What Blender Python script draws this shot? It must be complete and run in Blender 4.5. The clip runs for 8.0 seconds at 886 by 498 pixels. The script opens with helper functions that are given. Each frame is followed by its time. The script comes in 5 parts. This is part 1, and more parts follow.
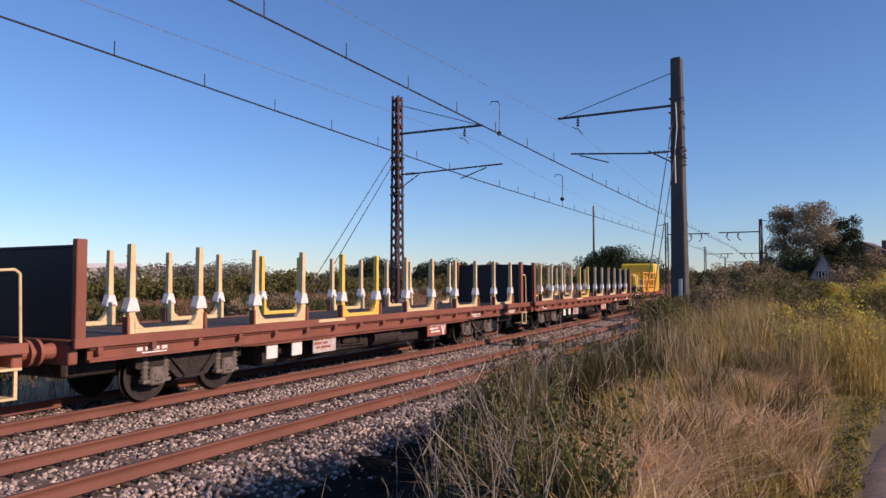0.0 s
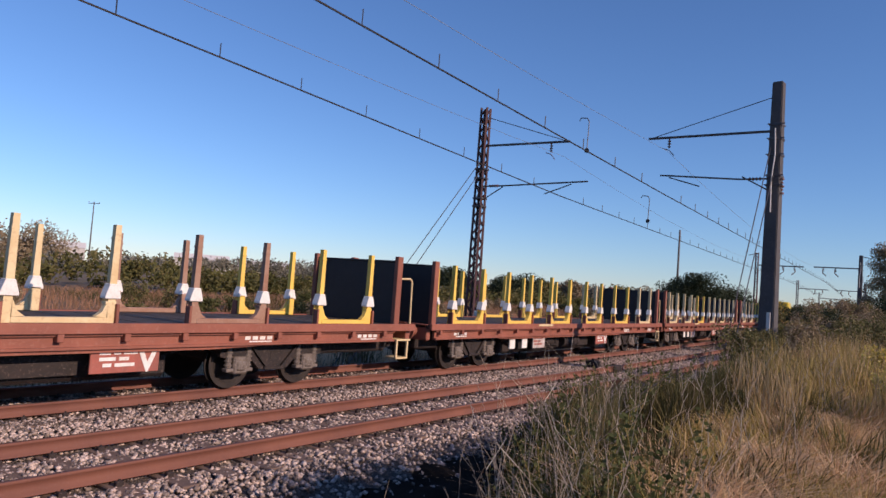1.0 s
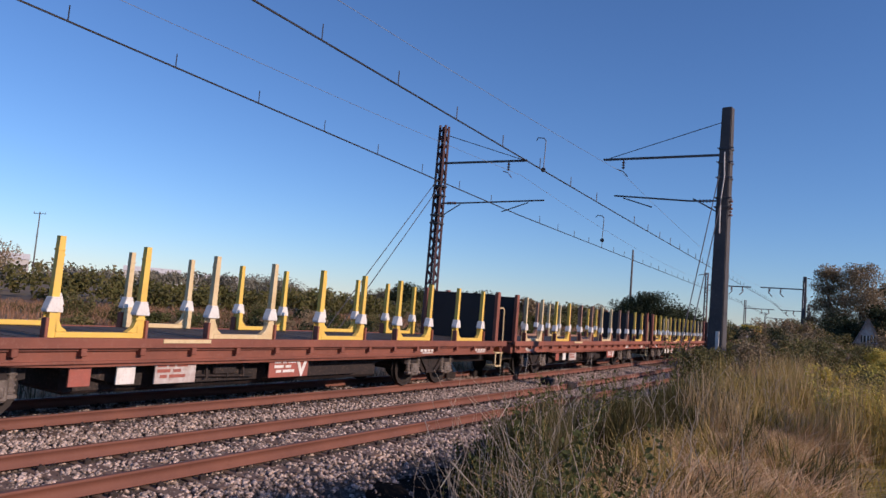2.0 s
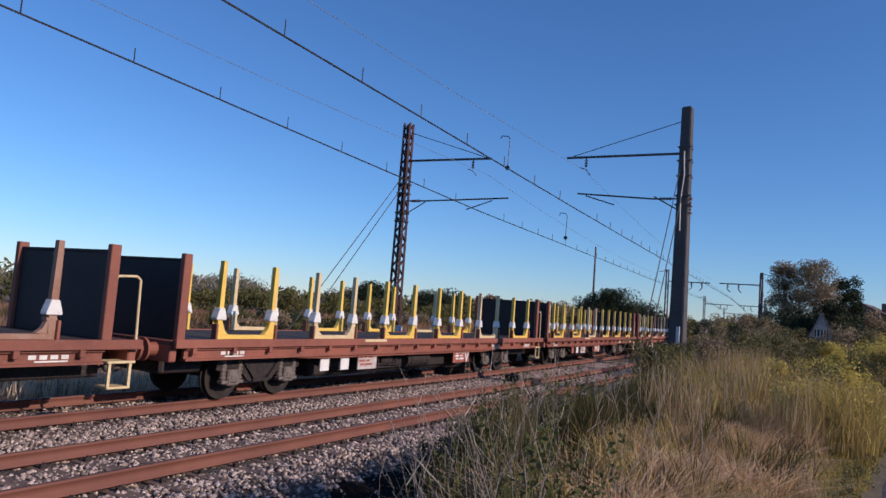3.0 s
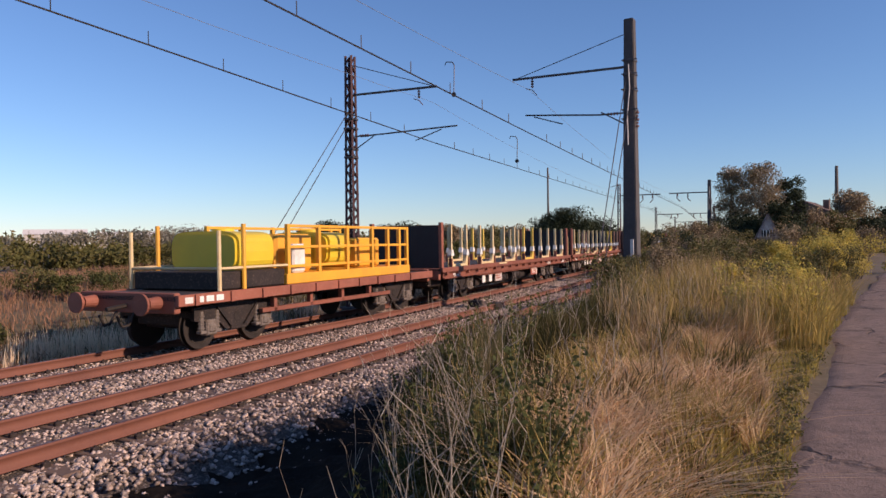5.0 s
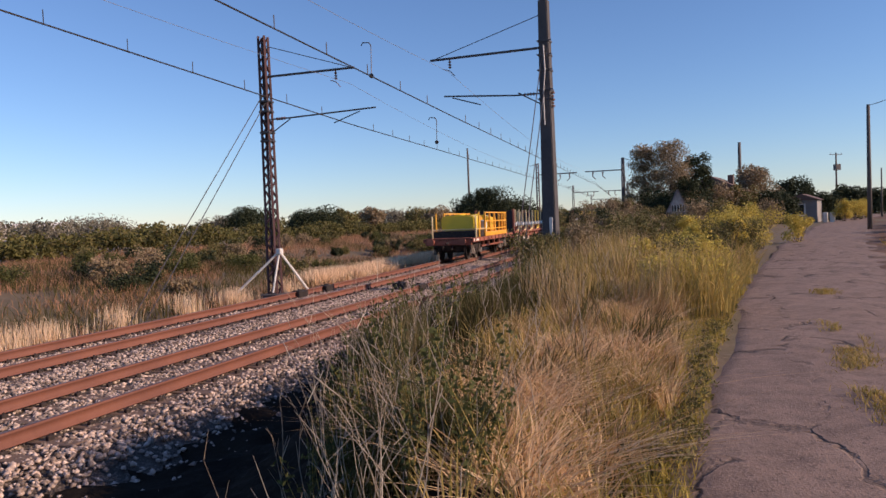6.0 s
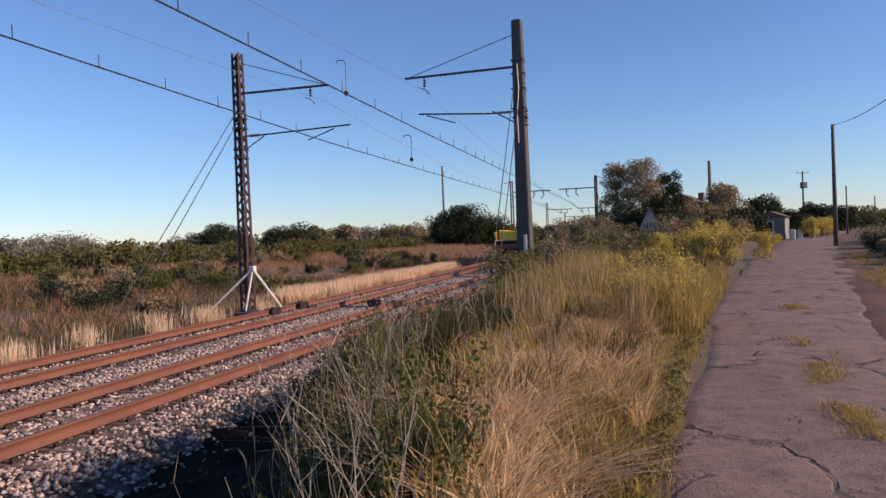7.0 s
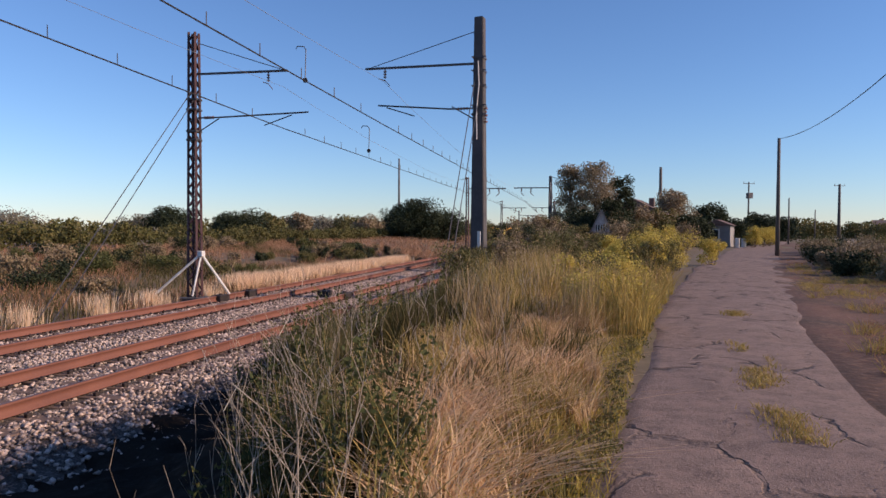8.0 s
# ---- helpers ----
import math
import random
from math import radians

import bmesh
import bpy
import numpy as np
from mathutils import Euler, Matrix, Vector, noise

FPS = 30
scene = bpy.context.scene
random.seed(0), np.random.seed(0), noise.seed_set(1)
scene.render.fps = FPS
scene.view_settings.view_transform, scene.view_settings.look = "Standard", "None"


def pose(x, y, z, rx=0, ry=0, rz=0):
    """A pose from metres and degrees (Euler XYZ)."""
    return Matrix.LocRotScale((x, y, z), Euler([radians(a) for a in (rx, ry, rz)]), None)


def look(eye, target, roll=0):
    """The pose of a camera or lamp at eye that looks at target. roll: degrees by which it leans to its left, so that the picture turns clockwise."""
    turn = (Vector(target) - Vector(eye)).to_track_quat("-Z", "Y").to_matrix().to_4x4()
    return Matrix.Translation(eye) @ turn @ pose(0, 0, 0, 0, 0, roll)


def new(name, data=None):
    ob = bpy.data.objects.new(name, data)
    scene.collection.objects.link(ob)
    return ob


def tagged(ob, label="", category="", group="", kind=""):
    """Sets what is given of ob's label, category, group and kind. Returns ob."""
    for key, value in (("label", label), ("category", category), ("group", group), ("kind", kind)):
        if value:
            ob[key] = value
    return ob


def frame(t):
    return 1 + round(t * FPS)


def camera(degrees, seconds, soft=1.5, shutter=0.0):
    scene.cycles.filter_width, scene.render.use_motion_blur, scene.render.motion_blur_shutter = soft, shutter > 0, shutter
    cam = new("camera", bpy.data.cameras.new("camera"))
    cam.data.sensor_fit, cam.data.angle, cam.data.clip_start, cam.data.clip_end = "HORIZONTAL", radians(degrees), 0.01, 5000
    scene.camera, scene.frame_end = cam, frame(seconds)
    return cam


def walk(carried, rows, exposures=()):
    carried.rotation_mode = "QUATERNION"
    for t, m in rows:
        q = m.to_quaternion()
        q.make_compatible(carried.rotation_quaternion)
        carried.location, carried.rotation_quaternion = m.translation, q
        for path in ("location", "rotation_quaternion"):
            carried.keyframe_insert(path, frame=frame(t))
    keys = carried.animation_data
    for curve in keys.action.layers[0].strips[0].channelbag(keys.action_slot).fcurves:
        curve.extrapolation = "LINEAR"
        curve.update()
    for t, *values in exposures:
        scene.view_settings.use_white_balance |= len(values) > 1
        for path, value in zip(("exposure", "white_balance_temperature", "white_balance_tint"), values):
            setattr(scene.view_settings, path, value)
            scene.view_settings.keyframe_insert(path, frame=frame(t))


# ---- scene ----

import itertools
from functools import lru_cache

# ---------------------------------------------------------------- camera
EYE = 2.17                      # metres over the rails
cam = camera(64.33, 8.0, soft=1.5)
PATH = [
    (0.0, 0.0, 2.43, 0.12), (0.1, -2.2, 2.58, -0.75), (0.3, 0.19, 1.89, -2.72), (0.5, 3.53, 2.27, -2.84),
    (1.0, 6.19, 3.15, -4.2), (1.5, 5.25, 4.05, -4.39), (2.0, 2.64, 4.77, -4.73), (3.5, -0.85, 4.3, -3.72),
    (4.0, -1.32, 1.9, -2.62), (4.2, -1.17, 0.73, -1.53), (5.3, -5.12, -1.06, 1.56), (5.5, -7.05, -1.72, 1.44),
    (6.0, -9.9, -2.27, 2.31), (6.5, -9.81, -1.79, 2.42), (7.0, -11.95, -0.96, 2.34), (7.5, -15.21, -1.21, 0.73),
    (8.0, -15.68, -1.51, -0.24),
]
EXPOSURES = [(0.0, 0.0, 6000, 22), (1.0, -0.06, 5850, 21), (1.5, -0.06, 5850, 21), (2.0, -0.16, 5700, 19), (3.5, -0.2, 5230, 14), (4.0, -0.2, 5450, 17),
             (5.5, 0.14, 6450, 22), (8.0, 0.14, 6120, 20)]
walk(cam, [(t, pose(0, 0, EYE, 90 + p, r, 30.3 + y)) for t, y, p, r in PATH], EXPOSURES)

# ---------------------------------------------------------------- sky, sun
SUN = Vector((0.99, 0.05, 0.43)).normalized()
world = bpy.data.worlds.new("sky")
scene.world = world
world.use_nodes = True
wn = world.node_tree.nodes
sky = wn.new("ShaderNodeTexSky")
sky.sky_type, sky.sun_disc = "NISHITA", False
sky.sun_elevation, sky.sun_rotation = math.asin(SUN.z), math.atan2(SUN.x, SUN.y)
sky.air_density, sky.dust_density, sky.ozone_density = 1.05, 0.0, 6.0
wn["Background"].inputs[1].default_value = 0.125
world.node_tree.links.new(sky.outputs[0], wn["Background"].inputs[0])
sun = new("sun", bpy.data.lights.new("sun", "SUN"))
sun.data.energy, sun.data.angle, sun.data.color = 5.0, radians(0.6), (1.0, 0.755, 0.52)
sun.matrix_world = look(SUN * 100, (0, 0, 0))


# ---------------------------------------------------------------- materials
def mix_rgb(nt, a, b, fac):
    n = nt.nodes.new("ShaderNodeMix")
    n.data_type = "RGBA"
    for sock, v in ((n.inputs[6], a), (n.inputs[7], b), (n.inputs[0], fac)):
        if isinstance(v, (tuple, list)):
            sock.default_value = (*v[:3], 1)
        elif isinstance(v, (int, float)):
            sock.default_value = v
        else:
            nt.links.new(v, sock)
    return n.outputs[2]


def ramp(nt, fac, lo, hi):
    n = nt.nodes.new("ShaderNodeMapRange")
    n.inputs[1].default_value, n.inputs[2].default_value = lo, hi
    nt.links.new(fac, n.inputs[0])
    return n.outputs[0]


def noise_of(nt, scale, detail=4.0, rough=0.6, stretch=None):
    geo = nt.nodes.new("ShaderNodeTexCoord")
    n = nt.nodes.new("ShaderNodeTexNoise")
    n.inputs["Scale"].default_value, n.inputs["Detail"].default_value = scale, detail
    n.inputs["Roughness"].default_value = rough
    src = geo.outputs["Object"]
    if stretch:
        m = nt.nodes.new("ShaderNodeMapping")
        m.inputs["Scale"].default_value = stretch
        nt.links.new(src, m.inputs[0])
        src = m.outputs[0]
    nt.links.new(src, n.inputs["Vector"])
    return n.outputs["Fac"]


def material(name, base, other, rough=0.8, metal=0.0, coarse=1.5, fine=30.0, third=None, bump=0.3, dist=0.01, vary=0.0,
             island=0.0, trans=0.0, spec=0.5, stretch=None, lo3=0.55, hi3=0.85):
    """Two colours mixed by a coarse noise, a third by a fine one, with fine relief."""
    m = bpy.data.materials.new(name)
    m.use_nodes = True
    nt = m.node_tree
    b = nt.nodes["Principled BSDF"]
    big = ramp(nt, noise_of(nt, coarse, stretch=stretch), 0.36, 0.64)
    col = mix_rgb(nt, base, other, big)
    small = noise_of(nt, fine, 3.0)
    if third:
        col = mix_rgb(nt, col, third, ramp(nt, small, lo3, hi3))
    if vary or island:
        hs = nt.nodes.new("ShaderNodeHueSaturation")
        src = nt.nodes.new("ShaderNodeObjectInfo").outputs["Random"] if vary else nt.nodes.new("ShaderNodeNewGeometry").outputs["Random Per Island"]
        mr = nt.nodes.new("ShaderNodeMapRange")
        amt = vary or island
        mr.inputs[3].default_value, mr.inputs[4].default_value = 1 - amt, 1 + amt
        nt.links.new(src, mr.inputs[0])
        nt.links.new(mr.outputs[0], hs.inputs["Value"])
        nt.links.new(col, hs.inputs["Color"])
        col = hs.outputs["Color"]
    nt.links.new(col, b.inputs["Base Color"])
    b.inputs["Roughness"].default_value, b.inputs["Metallic"].default_value = rough, metal
    b.inputs["Specular IOR Level"].default_value = spec
    if bump:
        bp = nt.nodes.new("ShaderNodeBump")
        bp.inputs["Strength"].default_value, bp.inputs["Distance"].default_value = bump, dist
        nt.links.new(small, bp.inputs["Height"])
        nt.links.new(bp.outputs[0], b.inputs["Normal"])
    if trans:
        t = nt.nodes.new("ShaderNodeBsdfTranslucent")
        nt.links.new(col, t.inputs["Color"])
        mx = nt.nodes.new("ShaderNodeMixShader")
        mx.inputs[0].default_value = trans
        nt.links.new(b.outputs[0], mx.inputs[1])
        nt.links.new(t.outputs[0], mx.inputs[2])
        nt.links.new(mx.outputs[0], nt.nodes["Material Output"].inputs["Surface"])
    return m


def blade_material(name, colours, rough=0.75, trans=0.3):
    """Each blade or leaf takes one of a few colours of its own."""
    m = bpy.data.materials.new(name)
    m.use_nodes = True
    nt = m.node_tree
    b = nt.nodes["Principled BSDF"]
    cr = nt.nodes.new("ShaderNodeValToRGB")
    el = cr.color_ramp.elements
    while len(el) < len(colours):
        el.new(0.5)
    for i, c in enumerate(colours):
        el[i].position, el[i].color = i / max(1, len(colours) - 1), (*c, 1)
    nt.links.new(nt.nodes.new("ShaderNodeNewGeometry").outputs["Random Per Island"], cr.inputs[0])
    patch = ramp(nt, noise_of(nt, 0.7, 3), 0.35, 0.65)
    col = mix_rgb(nt, cr.outputs[0], colours[0], patch)
    col = mix_rgb(nt, cr.outputs[0], col, 0.45)
    nt.links.new(col, b.inputs["Base Color"])
    b.inputs["Roughness"].default_value = rough
    b.inputs["Specular IOR Level"].default_value = 0.25
    t = nt.nodes.new("ShaderNodeBsdfTranslucent")
    nt.links.new(col, t.inputs["Color"])
    mx = nt.nodes.new("ShaderNodeMixShader")
    mx.inputs[0].default_value = trans
    nt.links.new(b.outputs[0], mx.inputs[1])
    nt.links.new(t.outputs[0], mx.inputs[2])
    nt.links.new(mx.outputs[0], nt.nodes["Material Output"].inputs["Surface"])
    return m


M_rail = material("rusty rail steel", (0.19, 0.074, 0.047), (0.14, 0.054, 0.037), 0.8, 0.0, 0.8, 40, (0.20, 0.095, 0.068), 0.25, 0.004)
M_railtop = material("worn rail head", (0.16, 0.085, 0.065), (0.13, 0.07, 0.055), 0.5, 0.3, 0.8, 30, (0.34, 0.22, 0.17), 0.1, 0.002)
# bed darker than the stones: the shade of their gaps is in its colour
M_ballast_bed = material("ballast bed darkened for gap shade", (0.075, 0.056, 0.046), (0.05, 0.038, 0.032), 0.95, 0, 3.0, 38, (0.22, 0.18, 0.16), 1.0, 0.03, lo3=0.5, hi3=0.7)
M_stone = material("crushed ballast stone", (0.41, 0.315, 0.262), (0.25, 0.183, 0.15), 0.9, 0, 4, 60, (0.52, 0.44, 0.39), 0.4, 0.006, island=0.75, lo3=0.5, hi3=0.7)
M_sleeper = material("weathered timber sleeper", (0.19, 0.125, 0.09), (0.13, 0.085, 0.065), 0.9, 0, 3, 40, (0.24, 0.16, 0.12), 0.5, 0.008, stretch=(0.3, 3, 3))
M_ground = material("dry grass and earth", (0.16, 0.11, 0.07), (0.11, 0.09, 0.045), 0.95, 0, 0.14, 3.0, (0.16, 0.12, 0.07), 0.6, 0.05, lo3=0.5, hi3=0.7)
M_bare = material("bare brown earth", (0.13, 0.06, 0.036), (0.06, 0.038, 0.022), 0.95, 0, 0.5, 9.0, (0.19, 0.10, 0.058), 0.6, 0.03, lo3=0.5, hi3=0.7)
# soil whose near-black colour stands in for the bank's shadow
M_ditch_shade = material("soil coloured black as bank shade", (0.013, 0.0105, 0.009), (0.022, 0.017, 0.013), 1.0, 0, 1.5, 14, (0.034, 0.027, 0.021), 0.8, 0.03, spec=0.05)
M_concrete = material("weathered concrete", (0.085, 0.078, 0.08), (0.06, 0.056, 0.058), 0.9, 0, 1.2, 25, (0.15, 0.135, 0.13), 0.3, 0.004)
M_lattice = material("old brown mast paint", (0.06, 0.03, 0.035), (0.09, 0.04, 0.04), 0.7, 0.2, 1.0, 20, (0.13, 0.06, 0.05), 0.2, 0.003)
M_steel_dark = material("dark galvanised steel", (0.07, 0.065, 0.07), (0.11, 0.10, 0.10), 0.55, 0.5, 2, 30, None, 0.1, 0.002)
M_wire = material("tarnished copper wire", (0.045, 0.04, 0.04), (0.07, 0.06, 0.055), 0.5, 0.6, 1, 10, None, 0)
M_wire_light = material("bright stranded wire", (0.38, 0.40, 0.44), (0.30, 0.32, 0.36), 0.35, 0.6, 1, 10, None, 0)
M_insul = material("brown glazed porcelain", (0.16, 0.07, 0.05), (0.20, 0.09, 0.06), 0.25, 0, 6, 30, None, 0)
M_white = material("chalky white paint", (0.78, 0.75, 0.70), (0.62, 0.58, 0.53), 0.7, 0, 3, 25, (0.5, 0.42, 0.34), 0.15, 0.002)
M_wagon = material("faded oxide red wagon paint", (0.29, 0.098, 0.06), (0.21, 0.072, 0.046), 0.7, 0.1, 1.1, 14, (0.30, 0.14, 0.10), 0.2, 0.003, vary=0.15)
M_deck = material("dirty wagon floor", (0.05, 0.034, 0.028), (0.03, 0.025, 0.023), 0.85, 0, 1.5, 14, (0.10, 0.065, 0.048), 0.4, 0.006)
M_under = material("grimy running gear", (0.04, 0.028, 0.025), (0.022, 0.018, 0.017), 0.75, 0.3, 3, 22, (0.16, 0.11, 0.09), 0.3, 0.004)
M_wheel = material("oily wheel steel", (0.026, 0.021, 0.019), (0.04, 0.031, 0.027), 0.65, 0.4, 3, 22, (0.07, 0.05, 0.04), 0.2, 0.003)
M_axle = material("dusty grey axle box", (0.20, 0.165, 0.14), (0.11, 0.085, 0.07), 0.75, 0.1, 6, 30, (0.32, 0.29, 0.25), 0.2, 0.003)
M_panel = material("dark bulkhead sheet", (0.022, 0.019, 0.021), (0.015, 0.013, 0.016), 0.7, 0.0, 1.2, 16, (0.03, 0.024, 0.025), 0.15, 0.003)
M_yellow = material("chrome yellow stake paint", (0.80, 0.54, 0.09), (0.72, 0.46, 0.08), 0.6, 0, 2.0, 18, (0.60, 0.40, 0.17), 0.15, 0.003)
M_cream = material("bleached cream stake paint", (0.70, 0.56, 0.32), (0.60, 0.44, 0.22), 0.65, 0, 2.0, 18, (0.42, 0.26, 0.14), 0.15, 0.003)
M_rust = material("rusted stake steel", (0.33, 0.20, 0.14), (0.26, 0.13, 0.08), 0.8, 0, 2.0, 18, (0.42, 0.29, 0.20), 0.2, 0.003)
M_tank = material("glossy yellow tank paint", (0.70, 0.52, 0.03), (0.62, 0.45, 0.03), 0.4, 0, 1.0, 12, None, 0.05, 0.002)
M_orange = material("orange yellow machine paint", (0.80, 0.40, 0.03), (0.70, 0.33, 0.03), 0.5, 0, 1.0, 12, None, 0.05, 0.002)
M_plate = material("grey white data panel", (0.55, 0.50, 0.47), (0.42, 0.33, 0.29), 0.7, 0, 5, 30, (0.30, 0.16, 0.12), 0.1, 0.002)
M_red = material("faded red panel", (0.36, 0.10, 0.07), (0.27, 0.09, 0.065), 0.7, 0, 4, 25, (0.42, 0.18, 0.13), 0.1, 0.002)
M_bark = material("grey brown bark", (0.12, 0.09, 0.065), (0.08, 0.06, 0.045), 0.9, 0, 5, 40, (0.17, 0.13, 0.10), 0.6, 0.01)
M_polewood = material("grey creosoted pole wood", (0.12, 0.10, 0.09), (0.08, 0.068, 0.06), 0.85, 0, 2, 30, (0.18, 0.15, 0.13), 0.3, 0.004, stretch=(4, 4, 0.4))
M_plaster = material("dirty pale house plaster", (0.52, 0.48, 0.44), (0.42, 0.39, 0.36), 0.9, 0, 0.8, 9, (0.60, 0.56, 0.52), 0.2, 0.004)
M_house = material("grey house plaster", (0.26, 0.25, 0.25), (0.20, 0.19, 0.19), 0.9, 0, 0.8, 9, (0.32, 0.30, 0.29), 0.2, 0.004)
M_tile = material("brown roof tiles", (0.16, 0.10, 0.08), (0.11, 0.075, 0.065), 0.85, 0, 1.5, 12, (0.22, 0.13, 0.10), 0.5, 0.02)
M_glass = material("dark window glass", (0.02, 0.022, 0.026), (0.03, 0.03, 0.035), 0.08, 0, 1, 5, None, 0)
M_grey_wood = material("weathered grey timber", (0.27, 0.22, 0.20), (0.19, 0.155, 0.14), 0.85, 0, 3, 25, (0.34, 0.29, 0.26), 0.3, 0.005)

G_green = blade_material("green grass blades", [(0.061, 0.06, 0.017), (0.086, 0.081, 0.022), (0.157, 0.125, 0.046), (0.047, 0.047, 0.014), (0.202, 0.138, 0.073)], trans=0.28)
G_dry = blade_material("dry straw blades", [(0.527, 0.355, 0.189), (0.59, 0.431, 0.242), (0.435, 0.269, 0.131), (0.311, 0.201, 0.092), (0.62, 0.493, 0.294)], trans=0.35)
G_straw = blade_material("bright flattened straw", [(0.763, 0.532, 0.307), (0.822, 0.627, 0.397), (0.646, 0.399, 0.199), (0.411, 0.228, 0.108), (0.836, 0.665, 0.451)], trans=0.4)
G_standing = blade_material("half faded standing grass", [(0.097, 0.09, 0.031), (0.179, 0.142, 0.063), (0.075, 0.075, 0.025), (0.313, 0.231, 0.133), (0.127, 0.111, 0.035)], trans=0.3)
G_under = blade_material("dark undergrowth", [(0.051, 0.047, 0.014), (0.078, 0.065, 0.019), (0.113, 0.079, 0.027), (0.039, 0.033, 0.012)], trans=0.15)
G_seed = blade_material("pale seeding grass", [(0.448, 0.313, 0.162), (0.305, 0.237, 0.081), (0.59, 0.417, 0.243), (0.244, 0.199, 0.063)], trans=0.35)
G_pale = blade_material("pale tall dry grass", [(0.832, 0.605, 0.396), (0.88, 0.715, 0.506), (0.693, 0.484, 0.297)], trans=0.4)
G_mixed = blade_material("faded verge grass", [(0.406, 0.217, 0.132), (0.215, 0.134, 0.063), (0.526, 0.29, 0.18), (0.167, 0.116, 0.049)], trans=0.3)
G_lime = blade_material("yellow green grass", [(0.385, 0.305, 0.056), (0.47, 0.356, 0.084), (0.277, 0.244, 0.047), (0.554, 0.398, 0.15)], trans=0.35)
G_olive = blade_material("olive tall grass", [(0.375, 0.284, 0.08), (0.274, 0.217, 0.059), (0.55, 0.38, 0.138), (0.201, 0.169, 0.048)], trans=0.3)
G_stalk = blade_material("bleached dead stalks", [(0.50, 0.42, 0.33), (0.36, 0.28, 0.20), (0.60, 0.53, 0.44), (0.26, 0.19, 0.13)])
L_dark = blade_material("dark evergreen leaves", [(0.03, 0.041, 0.019), (0.045, 0.055, 0.024), (0.022, 0.031, 0.015)], trans=0.12)
L_olive = blade_material("olive green leaves", [(0.12, 0.116, 0.04), (0.183, 0.155, 0.054), (0.077, 0.081, 0.032), (0.281, 0.196, 0.087)], trans=0.2)
L_brown = blade_material("brownish feathery leaves", [(0.287, 0.209, 0.124), (0.202, 0.16, 0.084), (0.373, 0.272, 0.176), (0.144, 0.13, 0.068)], trans=0.15)
L_yellow = blade_material("yellow green shrub leaves", [(0.573, 0.454, 0.09), (0.382, 0.325, 0.066), (0.726, 0.545, 0.148), (0.267, 0.247, 0.057)], trans=0.35)
L_haze = blade_material("pale distant leaves", [(0.2, 0.182, 0.134), (0.16, 0.154, 0.115), (0.24, 0.211, 0.163)], trans=0.15)
L_vine = blade_material("sunlit vine leaves", [(0.105, 0.1, 0.029), (0.154, 0.134, 0.04), (0.06, 0.067, 0.022), (0.21, 0.159, 0.066)], trans=0.25)
L_weed = blade_material("dull green weed leaves", [(0.069, 0.081, 0.025), (0.103, 0.109, 0.034), (0.149, 0.132, 0.052)], trans=0.3)
L_red = blade_material("reddish bramble leaves", [(0.30, 0.08, 0.06), (0.22, 0.10, 0.05), (0.36, 0.14, 0.10)], trans=0.3)


# ---------------------------------------------------------------- mesh helpers
def part(name, bm, mat, parent=None, label="", smooth=False):
    me = bpy.data.meshes.new(name)
    bm.normal_update()
    bm.to_mesh(me)
    bm.free()
    return mesh_part(name, me, mat, parent, label, smooth)


def mesh_part(name, me, mat, parent=None, label="", smooth=False):
    if mat and not me.materials:
        me.materials.append(mat)
    if smooth:
        me.polygons.foreach_set("use_smooth", [True] * len(me.polygons))
    ob = new(name, me)
    ob.parent = parent
    if label:
        tagged(ob, label)
    return ob


def box(bm, x0, x1, y0, y1, z0, z1, bevel=0.0):
    m = Matrix.LocRotScale(((x0 + x1) / 2, (y0 + y1) / 2, (z0 + z1) / 2), None, (abs(x1 - x0), abs(y1 - y0), abs(z1 - z0)))
    v = bmesh.ops.create_cube(bm, size=1, matrix=m)["verts"]
    if bevel:
        e = list({e for w in v for e in w.link_edges})
        bmesh.ops.bevel(bm, geom=e, offset=bevel, segments=1, affect="EDGES")
    return bm


def bar(bm, a, b, r, r2=None, n=6, flat=None):
    """A round or, with flat, a rectangular bar from a to b."""
    a, b = Vector(a), Vector(b)
    d = b - a
    q = d.to_track_quat("Z", "Y").to_matrix().to_4x4()
    m = Matrix.Translation((a + b) / 2) @ q
    if flat:
        bmesh.ops.create_cube(bm, size=1, matrix=m @ Matrix.Diagonal((flat[0], flat[1], d.length, 1)))
    else:
        bmesh.ops.create_cone(bm, cap_ends=True, segments=n, radius1=r, radius2=r if r2 is None else r2, depth=d.length, matrix=m)
    return bm


def tube(bm, pts, r, n=6):
    for a, b in zip(pts, pts[1:]):
        bar(bm, a, b, r, n=n)
    return bm


def disc(bm, centre, axis, r, w, n=24):
    c, ax = Vector(centre), Vector(axis).normalized()
    return bar(bm, c - ax * w / 2, c + ax * w / 2, r, n=n)


def prism(bm, poly, axis, lo, hi):
    """Extrudes a polygon given in the two axes other than axis."""
    def p(u, v, w):
        return {"x": (w, u, v), "y": (u, w, v), "z": (u, v, w)}[axis]
    a = [bm.verts.new(p(u, v, lo)) for u, v in poly]
    b = [bm.verts.new(p(u, v, hi)) for u, v in poly]
    bm.faces.new(a)
    bm.faces.new(b[::-1])
    for i in range(len(a)):
        j = (i + 1) % len(a)
        bm.faces.new((a[j], a[i], b[i], b[j]))
    bmesh.ops.recalc_face_normals(bm, faces=bm.faces)
    return bm


